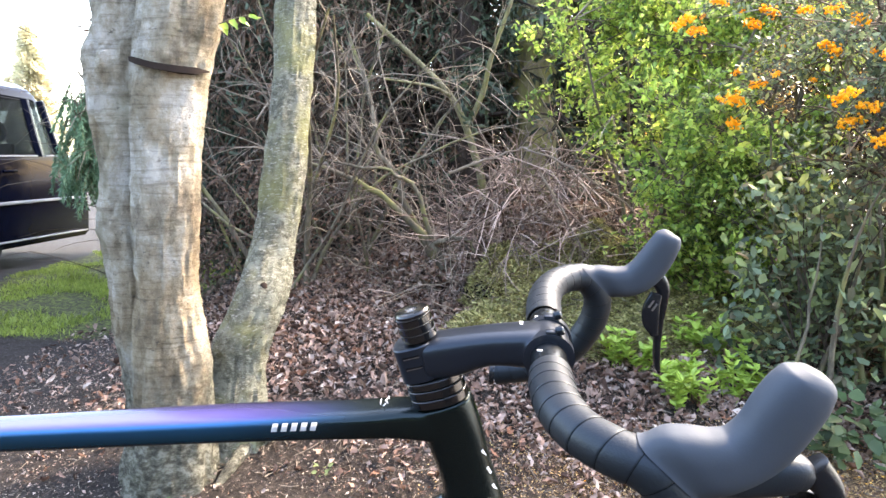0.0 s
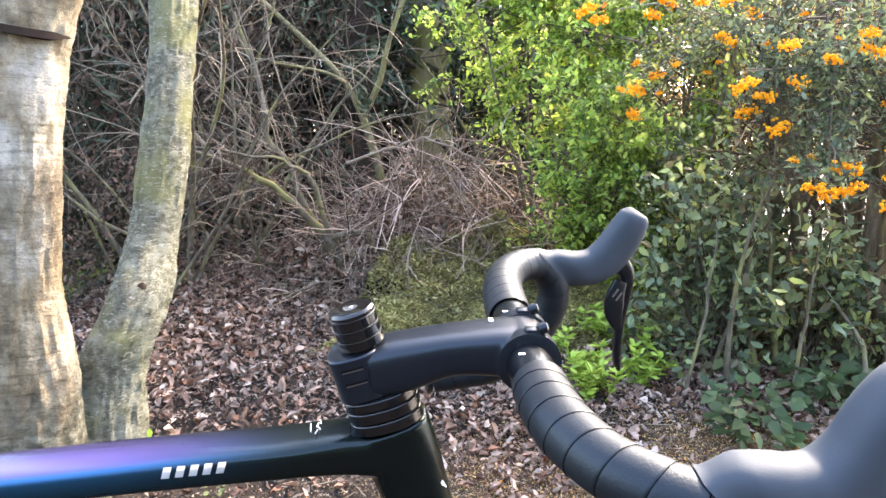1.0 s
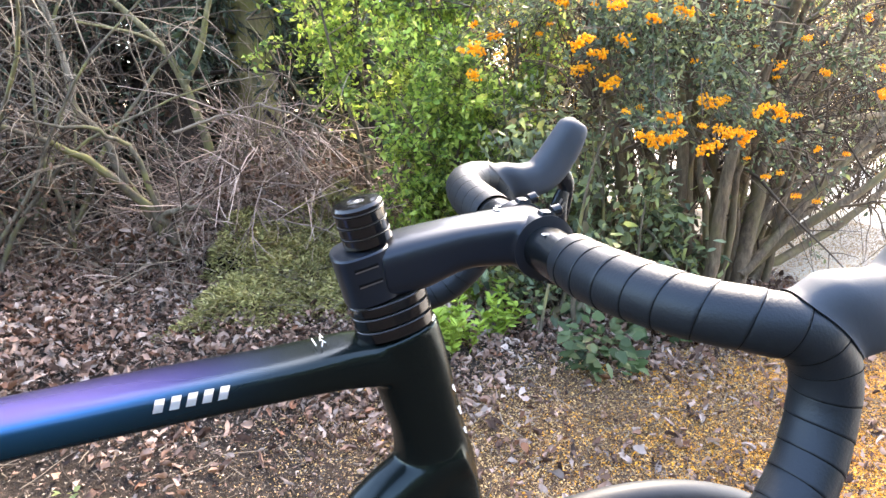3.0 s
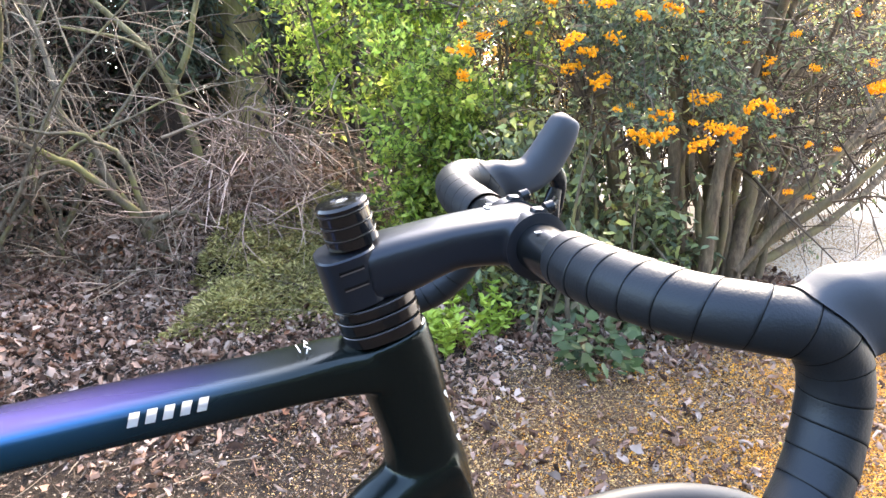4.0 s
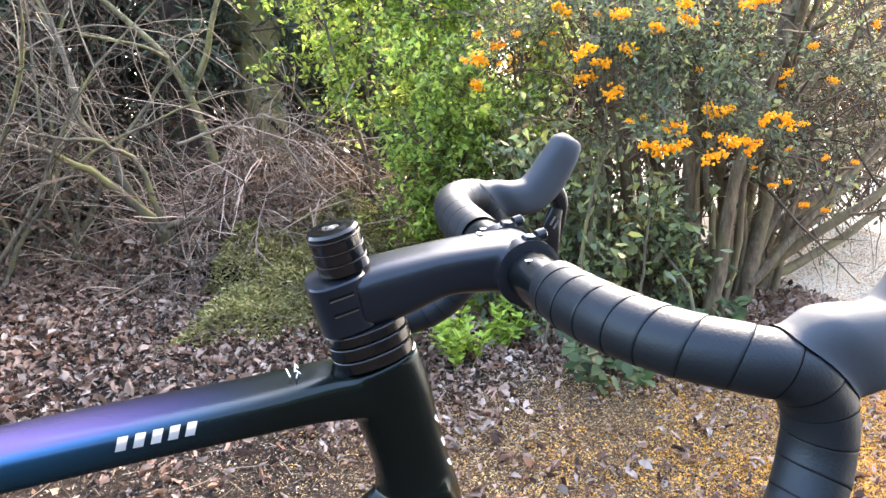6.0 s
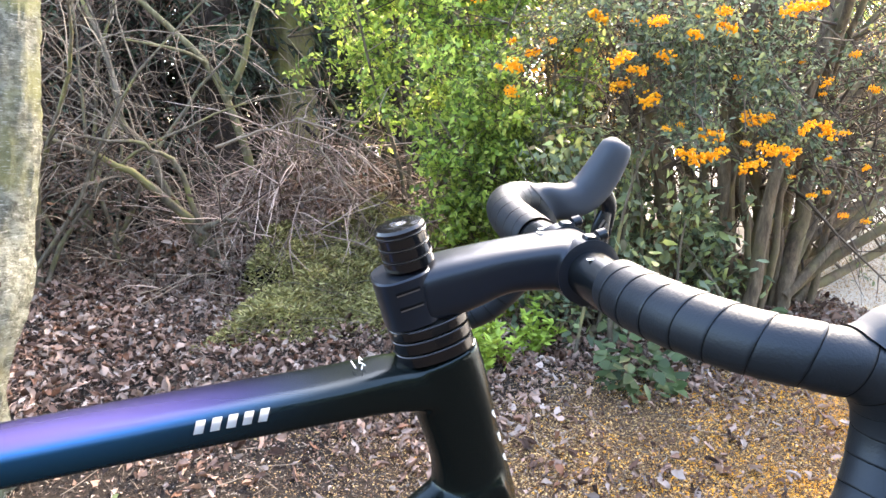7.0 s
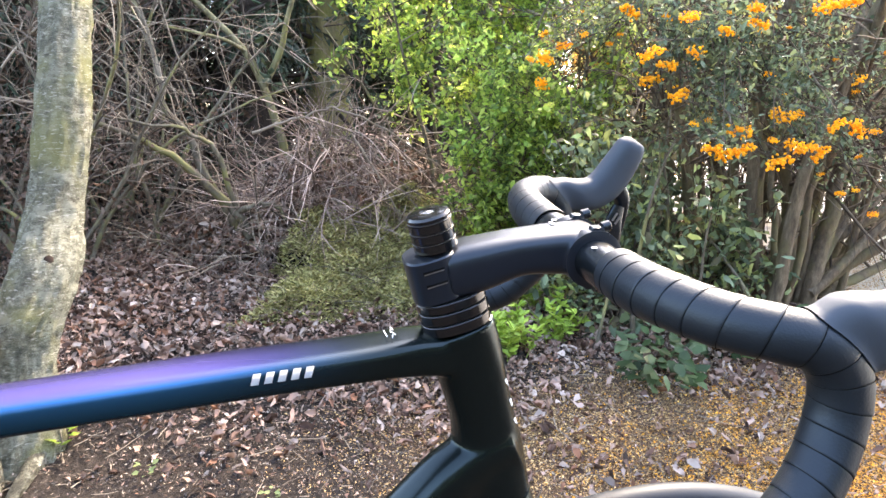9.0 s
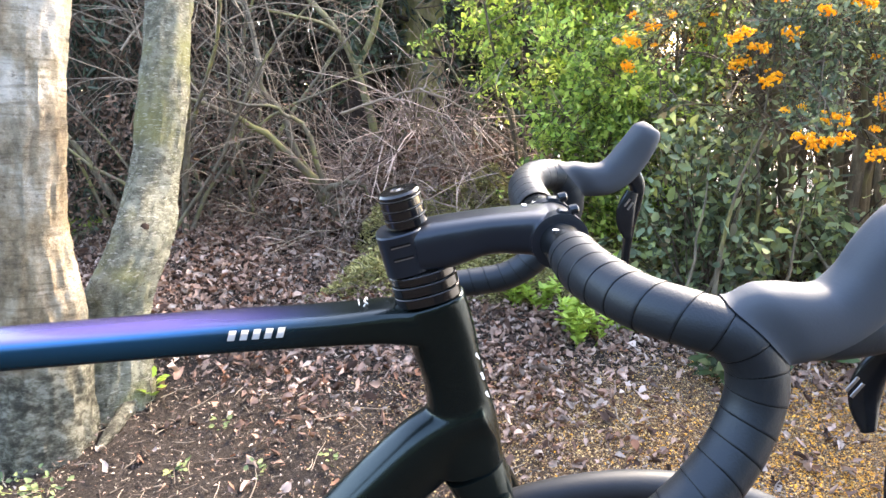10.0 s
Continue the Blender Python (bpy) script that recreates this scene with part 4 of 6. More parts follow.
def build_hedge():
    """The dark evergreen belt behind: trunks, drooping sprays, dead brown growth low down."""
    rng = np.random.default_rng(41)
    for tx, ty, r, mat in ((0.68, 4.95, 0.19, "mossy_bark"), (0.13, 4.85, 0.19, "dark_bark"), (-0.28, 5.0, 0.14, "dark_bark"), (0.27, 5.3, 0.13, "dark_bark"), (-0.75, 5.4, 0.15, "dark_bark"), (-1.1, 5.6, 0.13, "dark_bark"), (1.6, 5.3, 0.15, "dark_bark")):
        z = float(ground_z(tx, ty))
        tree = thing("conifer", "dark evergreen conifer with drooping sprays and bare lower trunk", "tree", pose(tx, ty, z), "conifers behind the shrubs")
        part("trunk", trunk_mesh([(0, 0, -0.1, r * 1.25), (0.01, 0, 0.4, r * 1.02), (0.0, 0.02, 1.2, r * 0.95), (0.03, 0, 2.4, r * 0.85), (0.03, 0.0, 4.5, r * 0.5), (0, 0, 6, r * 0.15)], 60, 28, 0.09, tx * 7 + 3, 0.1, 0.3), mat, tree)
        limbs, hang = [], []
        cs, ds = [], []
        for k in range(34):
            zz = rng.uniform(0.5, 4.6)
            a = rng.uniform(0, 2 * np.pi)
            p = wander(rng, (0, 0, zz), (math.cos(a), math.sin(a), rng.uniform(-0.1, 0.45)), rng.uniform(0.7, 1.3), 9, 0.18, 0.7)
            limbs.append((p, taper(0.02, 0.003, 9)))
            for j in range(2 if -0.3 < tx < 0.4 and zz < 1.7 else 12):
                i = rng.integers(1, 8)
                q = wander(rng, p[i], (rng.normal(0, 0.6), rng.normal(0, 0.6), -0.6), rng.uniform(0.2, 0.7), 6, 0.15, 0.6)
                hang.append((q, taper(0.003, 0.001, 6)))
                if zz > 1.15 or rng.uniform() < 0.25:
                    for w in range(26):
                        f = rng.uniform(0, 4.99)
                        cs.append(q[int(f)] + (q[int(f) + 1] - q[int(f)]) * (f % 1))
                        ds.append(unit(q[int(f) + 1] - q[int(f)]) * 0.7 + rng.normal(0, 0.55, 3))
        for s in limbs:
            tubes("limb", [s], "dark_bark", tree, 5)
        tubes("twig_tangle", hang, "dark_twig", tree, 3)
        cs, ds = np.array(cs), np.array(ds)
        k = len(cs)
        leaves("foliage", cs, ds, rng.normal(0, 1, (k, 3)), rng.uniform(0.05, 0.12, k), rng.uniform(0.012, 0.03, k), "conifer_leaf", tree)
    # the clipped brown-green hedge beside the birch
    for hx, hy, w, dp, ht, brown in ((-1.25, 4.3, 0.75, 0.5, 2.6, 0.65), (-0.6, 4.7, 0.7, 0.5, 2.8, 0.5), (1.25, 5.6, 1.2, 0.5, 2.6, 0.15), (2.2, 6.4, 1.0, 0.5, 2.0, 0.1), (-0.2, 6.1, 1.6, 0.4, 3.4, 0.2), (-1.6, 6.0, 1.0, 0.4, 3.2, 0.2), (-2.0, 7.6, 1.0, 0.5, 3.2, 0.1), (0.4, 7.4, 1.5, 0.5, 3.4, 0.1)):
        z0 = float(ground_z(hx, hy))
        hedge = thing("hedge", "overgrown evergreen hedge with dead brown growth", "hedge", pose(hx, hy, z0), "hedge behind the shrubs")
        lines = []
        n = 420
        for k in range(n):
            x, y = rng.uniform(-w, w), rng.uniform(-dp, dp)
            p = wander(rng, (x, y, rng.uniform(0, ht * 0.7)), (rng.normal(0, 0.5), rng.normal(-0.2, 0.5), 0.8), rng.uniform(0.4, 1.1), 7, 0.25, 0.5)
            lines.append((p, taper(rng.uniform(0.002, 0.007), 0.001, 7)))
        tubes("branch_tangle", lines, "dark_twig", hedge, 3)
        many = 9000 if hy < 5.8 else 28000 if hx < 1 else 17000
        for mat, m in (("brown_leaf", int(many * brown)), ("conifer_leaf", int(many * (1 - brown)))):
            c = np.stack([rng.uniform(-w, w, m), rng.uniform(-dp, dp, m), rng.uniform(0, 1, m) ** 0.9 * ht], -1)
            keep = np.array([noise.noise(Vector(q) * 2.2 + Vector((hx, 0, 7))) > (-0.28 if hy < 5.8 else -0.6) for q in c])
            c = c[keep]
            d = rng.normal(0, 0.6, c.shape) + np.array([0, -0.2, -0.5])
            leaves("foliage", c, d, rng.normal(0, 1, c.shape), rng.uniform(0.04, 0.11, len(c)), rng.uniform(0.01, 0.028, len(c)), mat, hedge)


def build_bright_bush():
    """Privet-like bush in fresh leaf: sprays of leaves in clumps of their own, with dark hollows between."""
    rng = np.random.default_rng(51)
    for bx, by, rx, ry, zc, rz, n in ((0.98, 3.55, 0.44, 0.35, 1.22, 0.50, 62), (1.55, 3.38, 0.52, 0.4, 1.02, 0.82, 92), (1.20, 3.02, 0.36, 0.28, 0.56, 0.54, 70)):
        z0 = float(ground_z(bx, by))
        bush = thing("leafy_bush", "bright green bush in fresh spring leaf", "bush", pose(bx, by, z0), "bright green bushes")
        stems, twigs, tips = [], [], []
        for k in range(9):
            a = rng.uniform(0, 2 * np.pi)
            p = wander(rng, (rng.normal(0.12, 0.06), rng.normal(0, 0.06), -0.05), (math.cos(a) * 0.3 - 0.08, math.sin(a) * 0.25, 1), (zc + rz) * rng.uniform(0.75, 1.0), 10, 0.15)
            stems.append((p, taper(0.014, 0.004, 10)))
        for k in range(n):
            u = unit(rng.normal(0, 1, 3))
            if u[1] > 0.35:
                u[1] *= -1
            rad = rng.uniform(0.45, 1.08)
            c = np.array([u[0] * rx, u[1] * ry, u[2] * rz]) * rad + np.array([0, 0, zc])
            c[2] = max(c[2], 0.06)
            st = stems[rng.integers(0, 9)][0]
            s = st[np.argmin(np.abs(st[:, 2] - c[2] + 0.25))]
            p = smooth_curve([s, (s + c) / 2 + rng.normal(0, 0.05, 3), c], 7)
            twigs.append((p, taper(0.004, 0.0016, 7)))
            # one spray: shoots fanning out from the twig's end
            reach = rng.uniform(0.09, 0.20)
            for j in range(15):
                q = wander(rng, p[rng.integers(4, 7)], u * 0.7 + np.array([0, -0.2, 0.35]) + rng.normal(0, 0.55, 3), reach * rng.uniform(0.5, 1.1), 5, 0.22, 0.3)
                twigs.append((q, taper(0.0015, 0.0008, 5)))
                tips += [q[1], q[2], q[3], q[4], (q[3] + q[4]) / 2]
        for s in stems:
            tubes("stem", [s], "limb", bush, 6)
        tubes("twig_tangle", twigs, "twig", bush, 3)
        leaves("foliage", *shrub_leaves(rng, np.array(tips), 2, 0.012, (0.020, 0.042), 0.58), "bright_leaf", bush)


def floret_mesh(seed):
    """A hanging row of small globe flowers, wider than it is tall."""
    rng = np.random.default_rng(seed)
    bm = bmesh.new()
    for k in range(64):
        x = rng.uniform(-0.022, 0.022)
        o = Vector((x, rng.normal(0, 0.008), rng.normal(0, 0.0055) - 6.0 * x * x))
        s = rng.uniform(0.0021, 0.0035)
        bmesh.ops.create_icosphere(bm, subdivisions=1, radius=1.0, matrix=Matrix.LocRotScale(o, Euler(rng.uniform(0, 6, 3)), (s, s, s * 1.25)))
    for v in bm.verts:
        v.co += Vector(rng.normal(0, 0.0006, 3))
    me = bpy.data.meshes.new("blossom")
    bm.to_mesh(me)
    bm.free()
    me.materials.append(MAT["flower"])
    return me


def build_barberry():
    """Tall barberry: many crooked stems from one foot, dark small leaves, orange flower clusters on the arching tips."""
    rng = np.random.default_rng(61)
    ox, oy = 2.45, 2.6
    oz = float(ground_z(ox, oy))
    o = np.array([ox, oy, oz])
    bush = thing("barberry", "tall old barberry with crooked stems and orange flower clusters", "shrub", pose(ox, oy, oz))
    blooms = [(1.26, 2.2, 1.41), (1.17, 1.95, 1.24), (1.28, 2.1, 1.17), (1.28, 1.92, 1.35), (1.39, 1.88, 1.31), (1.53, 1.9, 1.39), (1.54, 1.9, 1.34), (1.34, 1.95, 1.25), (1.27, 2.0, 1.21), (1.33, 2.0, 1.12), (1.45, 1.85, 1.0), (1.62, 1.85, 1.05), (1.68, 1.85, 1.05), (1.75, 1.75, 1.02), (1.84, 1.75, 1.01), (1.64, 1.8, 0.952), (1.69, 1.8, 0.945), (1.75, 1.8, 0.93), (1.32, 1.83, 0.942), (1.36, 1.82, 0.93), (1.41, 1.82, 0.932), (1.45, 1.82, 0.942), (1.57, 1.8, 0.9), (1.71, 1.8, 1.39), (1.81, 1.8, 1.41), (1.18, 2.5, 1.33), (1.16, 2.65, 1.19), (2.43, 1.75, 1.08), (2.46, 1.77, 1.07)]
    high = [(0.89, 2.5, 1.55), (0.95, 2.52, 1.52), (1.12, 2.45, 1.53), (1.16, 2.42, 1.57), (1.26, 2.36, 1.56), (1.32, 2.3, 1.55), (1.38, 2.26, 1.51), (1.02, 2.5, 1.62), (1.10, 2.5, 1.27)]
    sprigs = [(1.14, 2.6, 1.38), (1.08, 2.6, 1.28), (1.09, 2.5, 1.28), (1.37, 1.9, 1.03), (1.31, 1.9, 1.02), (1.54, 1.8, 0.97), (1.98, 1.9, 0.78), (2.06, 1.9, 0.79), (1.99, 1.8, 1.0), (2.29, 2.0, 0.68), (2.05, 1.9, 0.91), (1.66, 1.95, 1.19), (2.02, 1.9, 1.18), (2.15, 1.9, 1.28), (1.5, 2.0, 1.15), (1.14, 2.3, 1.34), (1.34, 2.1, 1.38), (2.59, 2.0, 0.84), (2.26, 1.9, 0.87), (2.43, 2.0, 0.65), (2.5, 1.9, 1.37), (2.27, 1.9, 1.16), (2.05, 1.95, 1.2), (2.47, 1.8, 1.17)]
    stems, twigs, tips = [], [], []
    main = [
        ([(2.34, 2.32, 0.12), (2.48, 2.35, 0.67), (2.63, 2.4, 1.06), (2.66, 2.4, 1.52), (2.8, 2.4, 2.1)], 0.040),
        ([(2.29, 2.45, 0.15), (2.34, 2.45, 0.68), (2.14, 2.4, 1.06), (2.06, 2.4, 1.49), (1.9, 2.4, 2.0)], 0.036),
        ([(1.83, 2.6, 0.22), (1.78, 2.6, 0.91), (1.74, 2.6, 1.27), (1.6, 2.55, 1.9)], 0.022),
        ([(1.9, 2.55, 0.2), (1.84, 2.5, 0.71), (1.77, 2.45, 1.14), (1.86, 2.4, 1.48), (1.95, 2.35, 2.0)], 0.026),
        ([(2.5, 2.5, 0.12), (2.61, 2.5, 0.28), (3.02, 2.5, 0.50), (3.53, 2.6, 0.68), (4.16, 2.7, 0.85)], 0.034),
        ([(2.45, 2.4, 0.12), (2.57, 2.4, 0.24), (3.07, 2.4, 0.40), (3.66, 2.4, 0.66), (4.1, 2.4, 0.95)], 0.030),
        ([(2.6, 2.38, 0.98), (2.75, 2.4, 1.14), (2.9, 2.4, 1.24), (3.23, 2.4, 1.36), (3.8, 2.4, 1.5)], 0.026)]
    for pts, r in main:
        p = smooth_curve(np.array(pts) - o, 18)
        p[1:-1] += rng.normal(0, 0.008, (16, 3))
        stems.append((p, taper(r, r * 0.45, 18)))
    heads = [((-0.6, 0.1), 1.9, 0.2), ((-0.3, 0.2), 2.0, 0.1), ((-0.15, -0.1), 2.1, 0.1), ((0.0, 0.15), 2.2, 0.0), ((0.25, -0.05), 2.1, 0.15), ((0.4, 0.1), 2.0, 0.25), ((0.75, -0.1), 1.9, 0.5), ((1.1, 0.1), 1.9, 0.6), ((1.3, 0.3), 1.8, 0.8), ((-0.5, 0.4), 2.0, 0.2), ((0.6, 0.4), 1.9, 0.4), ((-0.2, 0.4), 2.1, 0.1), ((0.9, 0.6), 2.0, 0.4), ((0.15, 0.5), 2.1, 0.1), ((0.35, 0.7), 2.1, 0.1), ((-0.95, 0.0), 2.0, 0.0), ((-0.8, -0.15), 1.9, 0.1), ((-0.45, -0.2), 2.0, 0.05), ((-0.25, -0.3), 2.0, 0.1), ((0.05, -0.3), 2.1, 0.0), ((0.3, -0.35), 2.0, 0.1), ((0.5, -0.2), 2.0, 0.2), ((-0.65, 0.25), 2.1, 0.0)]
    for k, ((dx, dy), ln, droop) in enumerate(heads):
        st = (dx * 0.5 + rng.normal(0, 0.06), dy * 0.6 + rng.normal(0, 0.06), -0.06)
        p = wander(rng, st, (dx * (0.5 if dx > 0 else 0.18), dy * 0.5, 1.0), ln, 18, 0.13, droop)
        r = rng.uniform(0.016, 0.036)
        stems.append((p, taper(r, r * 0.3, 18)))
    bare = len(stems)
    # bare standing stems in front, and dark limbs that arch out over the paving
    for k in range(10):
        st = (rng.uniform(1.72, 2.42), rng.uniform(2.12, 2.45), 0.1)
        p = wander(rng, np.array(st) - o, (max(-0.06, rng.normal(0.06, 0.16)), rng.normal(0, 0.10), 1.0), rng.uniform(1.6, 2.1), 18, 0.17)
        p[1:-1] += rng.normal(0, 0.006, (16, 3))
        r = rng.uniform(0.013, 0.034)
        stems.append((p, taper(r, r * 0.4, 18)))
    for k in range(11):
        st = (rng.uniform(2.25, 2.65), rng.uniform(2.25, 2.6), 0.12 + 0.09 * k * rng.uniform(0.5, 1.0))
        p = wander(rng, np.array(st) - o, (1.0, rng.normal(0.05, 0.15), rng.uniform(0.25, 1.1)), rng.uniform(1.3, 2.2), 18, 0.10, rng.uniform(0.1, 0.6))
        stems.append((p, taper(rng.uniform(0.016, 0.030), 0.007, 18)))
    for p, rad in stems:
        right, plain_stem = p[-1][0] > 0.2, any(p is q for q, _ in stems[bare:bare + 10])
        for j in range(3 if plain_stem else 9):
            i = int(rng.integers(9 if plain_stem else 5, 17))
            q = wander(rng, p[i], (rng.normal(0, 0.8), rng.normal(-0.1, 0.5), rng.uniform(-0.1, 0.9)), rng.uniform(0.35, 0.9), 9, 0.24, 0.7)
            twigs.append((q, taper(rad[i] * 0.35, 0.002, 9)))
            for m in range(6):
                ii = int(rng.integers(1, 8))
                t = wander(rng, q[ii], unit(q[ii + 1] - q[ii]) + rng.normal(0, 0.7, 3), rng.uniform(0.12, 0.4), 6, 0.25, 0.5)
                twigs.append((t, taper(0.0025, 0.001, 6)))
                if rng.uniform() < (0.15 if right else 0.10):
                    tips += [t[2], t[3], t[4], t[5]]
    # arching branches that carry the flowers
    for k, b in enumerate(blooms + sprigs + high):
        e = np.array(b) - o
        s = stems[rng.integers(1, 4)][0][rng.integers(8, 15)]
        if b[1] > 2.5:
            s = stems[2][0][rng.integers(8, 15)]
        mid = (s + e) / 2 + np.array([0, 0, 0.16]) + rng.normal(0, 0.05, 3)
        p = smooth_curve([s, mid, e + np.array([0, 0, 0.035])], 10)
        twigs.append((p, taper(0.005, 0.0015, 10)))
        for m in range(11 if k < len(blooms) else 5):
            ii = rng.integers(5, 9)
            t = wander(rng, p[ii], unit(p[ii + 1] - p[ii]) + rng.normal(0, 0.6, 3), rng.uniform(0.06, 0.17), 5, 0.25, 0.3)
            twigs.append((t, taper(0.002, 0.001, 5)))
            tips += [t[1], t[2], t[3], t[4]]
    for s in stems:
        tubes("stem", [s], "stem_bark", bush, 9)
    tubes("twig_tangle", twigs, "dark_twig", bush, 4)
    leaves("foliage", *shrub_leaves(rng, np.array(tips), 4, 0.022, (0.014, 0.032), 0.5), "barberry_leaf", bush)
    meshes = [floret_mesh(71 + k) for k in range(4)]
    extra = [np.array(b) + rng.normal(0, 1, 3) * np.array([0.035, 0.03, 0.008]) for b in blooms[1::3]]
    tip = np.array(tips)
    pick = tip[(tip[:, 2] > 0.55)]
    extra += [pick[i] + o + np.array([0, 0, -0.02]) for i in rng.choice(len(pick), 55, replace=False)]
    for k, b in enumerate([np.array(b) for b in blooms + high + sprigs] + extra):
        f = new("blossom", meshes[k % 4])
        f.parent = bush
        sc = rng.uniform(1.2, 1.75) if k < len(blooms) + len(high) else rng.uniform(0.55, 0.9) if k < len(blooms) + len(high) + len(sprigs) else rng.uniform(0.35, 0.7)
        f.matrix_local = Matrix.LocRotScale(Vector(b - o), Euler((rng.normal(0, 0.3), rng.normal(0, 0.35), rng.normal(-0.5, 0.5))), (sc, sc, sc))


def build_back_growth():
    """Thin twiggy growth behind the barberry, half in leaf, with daylight between."""
    rng = np.random.default_rng(66)
    for bx, by, w, dp, ht, n in ((2.3, 3.6, 0.6, 0.4, 2.0, 300), (3.3, 3.4, 0.7, 0.5, 1.9, 330), (4.4, 3.1, 0.7, 0.5, 1.8, 300), (3.6, 4.6, 1.2, 0.5, 2.2, 320), (5.2, 4.2, 0.9, 0.6, 2.0, 260), (3.4, 6.6, 1.2, 0.6, 2.6, 300), (5.6, 6.0, 1.2, 0.6, 2.6, 300), (7.6, 4.6, 1.2, 0.6, 2.4, 300)):
        bush = thing("twiggy_bush", "thin twiggy bush half in leaf behind the barberry", "bush", pose(bx, by, float(ground_z(bx, by))), "twiggy bushes")
        tw, tips = [], []
        for k in range(n):
            x, y = rng.uniform(-w, w), rng.uniform(-dp, dp)
            p = wander(rng, (x * 0.6, y * 0.6, rng.uniform(-0.02, ht * 0.6)), (rng.normal(0, 0.45) + x * 0.4, rng.normal(0, 0.4), 1.0), rng.uniform(0.4, 1.1), 8, 0.2, 0.4)
            tw.append((p, taper(rng.uniform(0.003, 0.009), 0.0012, 8)))
            twiggy(rng, p, 2, (0.15, 0.4), 0.8, 0.6, 0.003, tw, sub=2)
            if rng.uniform() < (0.7 if bx < 2.9 or by > 5.5 or bx > 7 else 0.2 if p[6][2] < 0.9 else 0.85):
                tips += [p[4], p[5], p[6], p[7], tw[-1][0][-1], tw[-2][0][-1]]
        tubes("twig_tangle", tw, "dark_twig", bush, 4)
        leaves("foliage", *shrub_leaves(rng, np.array(tips), 4 if by < 5.5 and bx < 7 else 7, 0.06, (0.014, 0.034) if by < 5.5 and bx < 7 else (0.03, 0.07), 0.55), "mixed_leaf", bush)


def build_ivy():
    """Lower broad-leaved growth under the barberry, and ivy on the soil."""
    rng = np.random.default_rng(81)
    for bx, by, rx, ry, z1, n in ((1.40, 2.42, 0.34, 0.28, 0.74, 80), (1.78, 2.35, 0.38, 0.28, 0.6, 56), (1.60, 2.72, 0.4, 0.3, 0.86, 66)):
        z0 = float(ground_z(bx, by))
        bush = thing("evergreen_shrub", "grey-green broad-leaved evergreen shrub under the barberry", "shrub", pose(bx, by, z0), "evergreen shrubs")
        twigs, c = [], []
        for k in range(n):
            a = rng.uniform(0, 2 * np.pi)
            f = rng.uniform(0.2, 1)
            e = np.array([math.cos(a) * rx * f, math.sin(a) * ry * f, rng.uniform(0.05, 1) * z1])
            p = smooth_curve([(rng.normal(0, 0.05), rng.normal(0, 0.05), -0.04), e * np.array([0.5, 0.5, 0.6]), e], 8)
            twigs.append((p, taper(0.005, 0.0015, 8)))
            c += [p[5] + rng.normal(0, 0.02, 3), p[6], p[7], p[7] + rng.normal(0, 0.02, 3)]
        tubes("stem_tangle", twigs[::2], "dark_twig", bush, 4)
        for k in range(5):
            p = wander(rng, (rng.normal(0, rx * 0.5), rng.normal(-0.1, ry * 0.4), -0.04), (rng.normal(0, 0.4), rng.normal(0, 0.2), 1), z1 * rng.uniform(0.8, 1.4), 10, 0.22)
            tubes("stem", [(p, taper(rng.uniform(0.006, 0.013), 0.003, 10))], "limb", bush, 6)
        leaves("foliage", *shrub_leaves(rng, np.array(c), 6, 0.036, (0.026, 0.062), 0.56, 0.5), "ivy_leaf", bush)
    for bx, by, s in ((1.31, 1.99, 0.13), (1.68, 2.10, 0.12), (1.95, 2.15, 0.12)):
        z0 = float(ground_z(bx, by))
        ivy = thing("ivy_clump", "low clump of dark green ivy on the soil", "ivy", pose(bx, by, z0), "ivy clumps")
        k = 105
        a, r = rng.uniform(0, 2 * np.pi, k), s * np.sqrt(rng.uniform(0, 1, k))
        c = np.stack([r * np.cos(a), r * np.sin(a), rng.uniform(0.01, 0.15, k)], -1)
        d = np.stack([np.cos(a), np.sin(a), rng.normal(-0.2, 0.4, k)], -1)
        leaves("foliage", c, d, rng.normal(0, 0.35, (k, 3)) + np.array([-0.15, -0.6, 0.9]), rng.uniform(0.04, 0.075, k), rng.uniform(0.03, 0.05, k), "ground_ivy", ivy)
        lines = [(wander(rng, (0, 0, -0.01), (math.cos(b), math.sin(b), 0.35), s, 5, 0.2, 0.5), taper(0.002, 0.001, 5)) for b in rng.uniform(0, 6.28, 9)]
        tubes("stem_tangle", lines, "twig", ivy, 4)


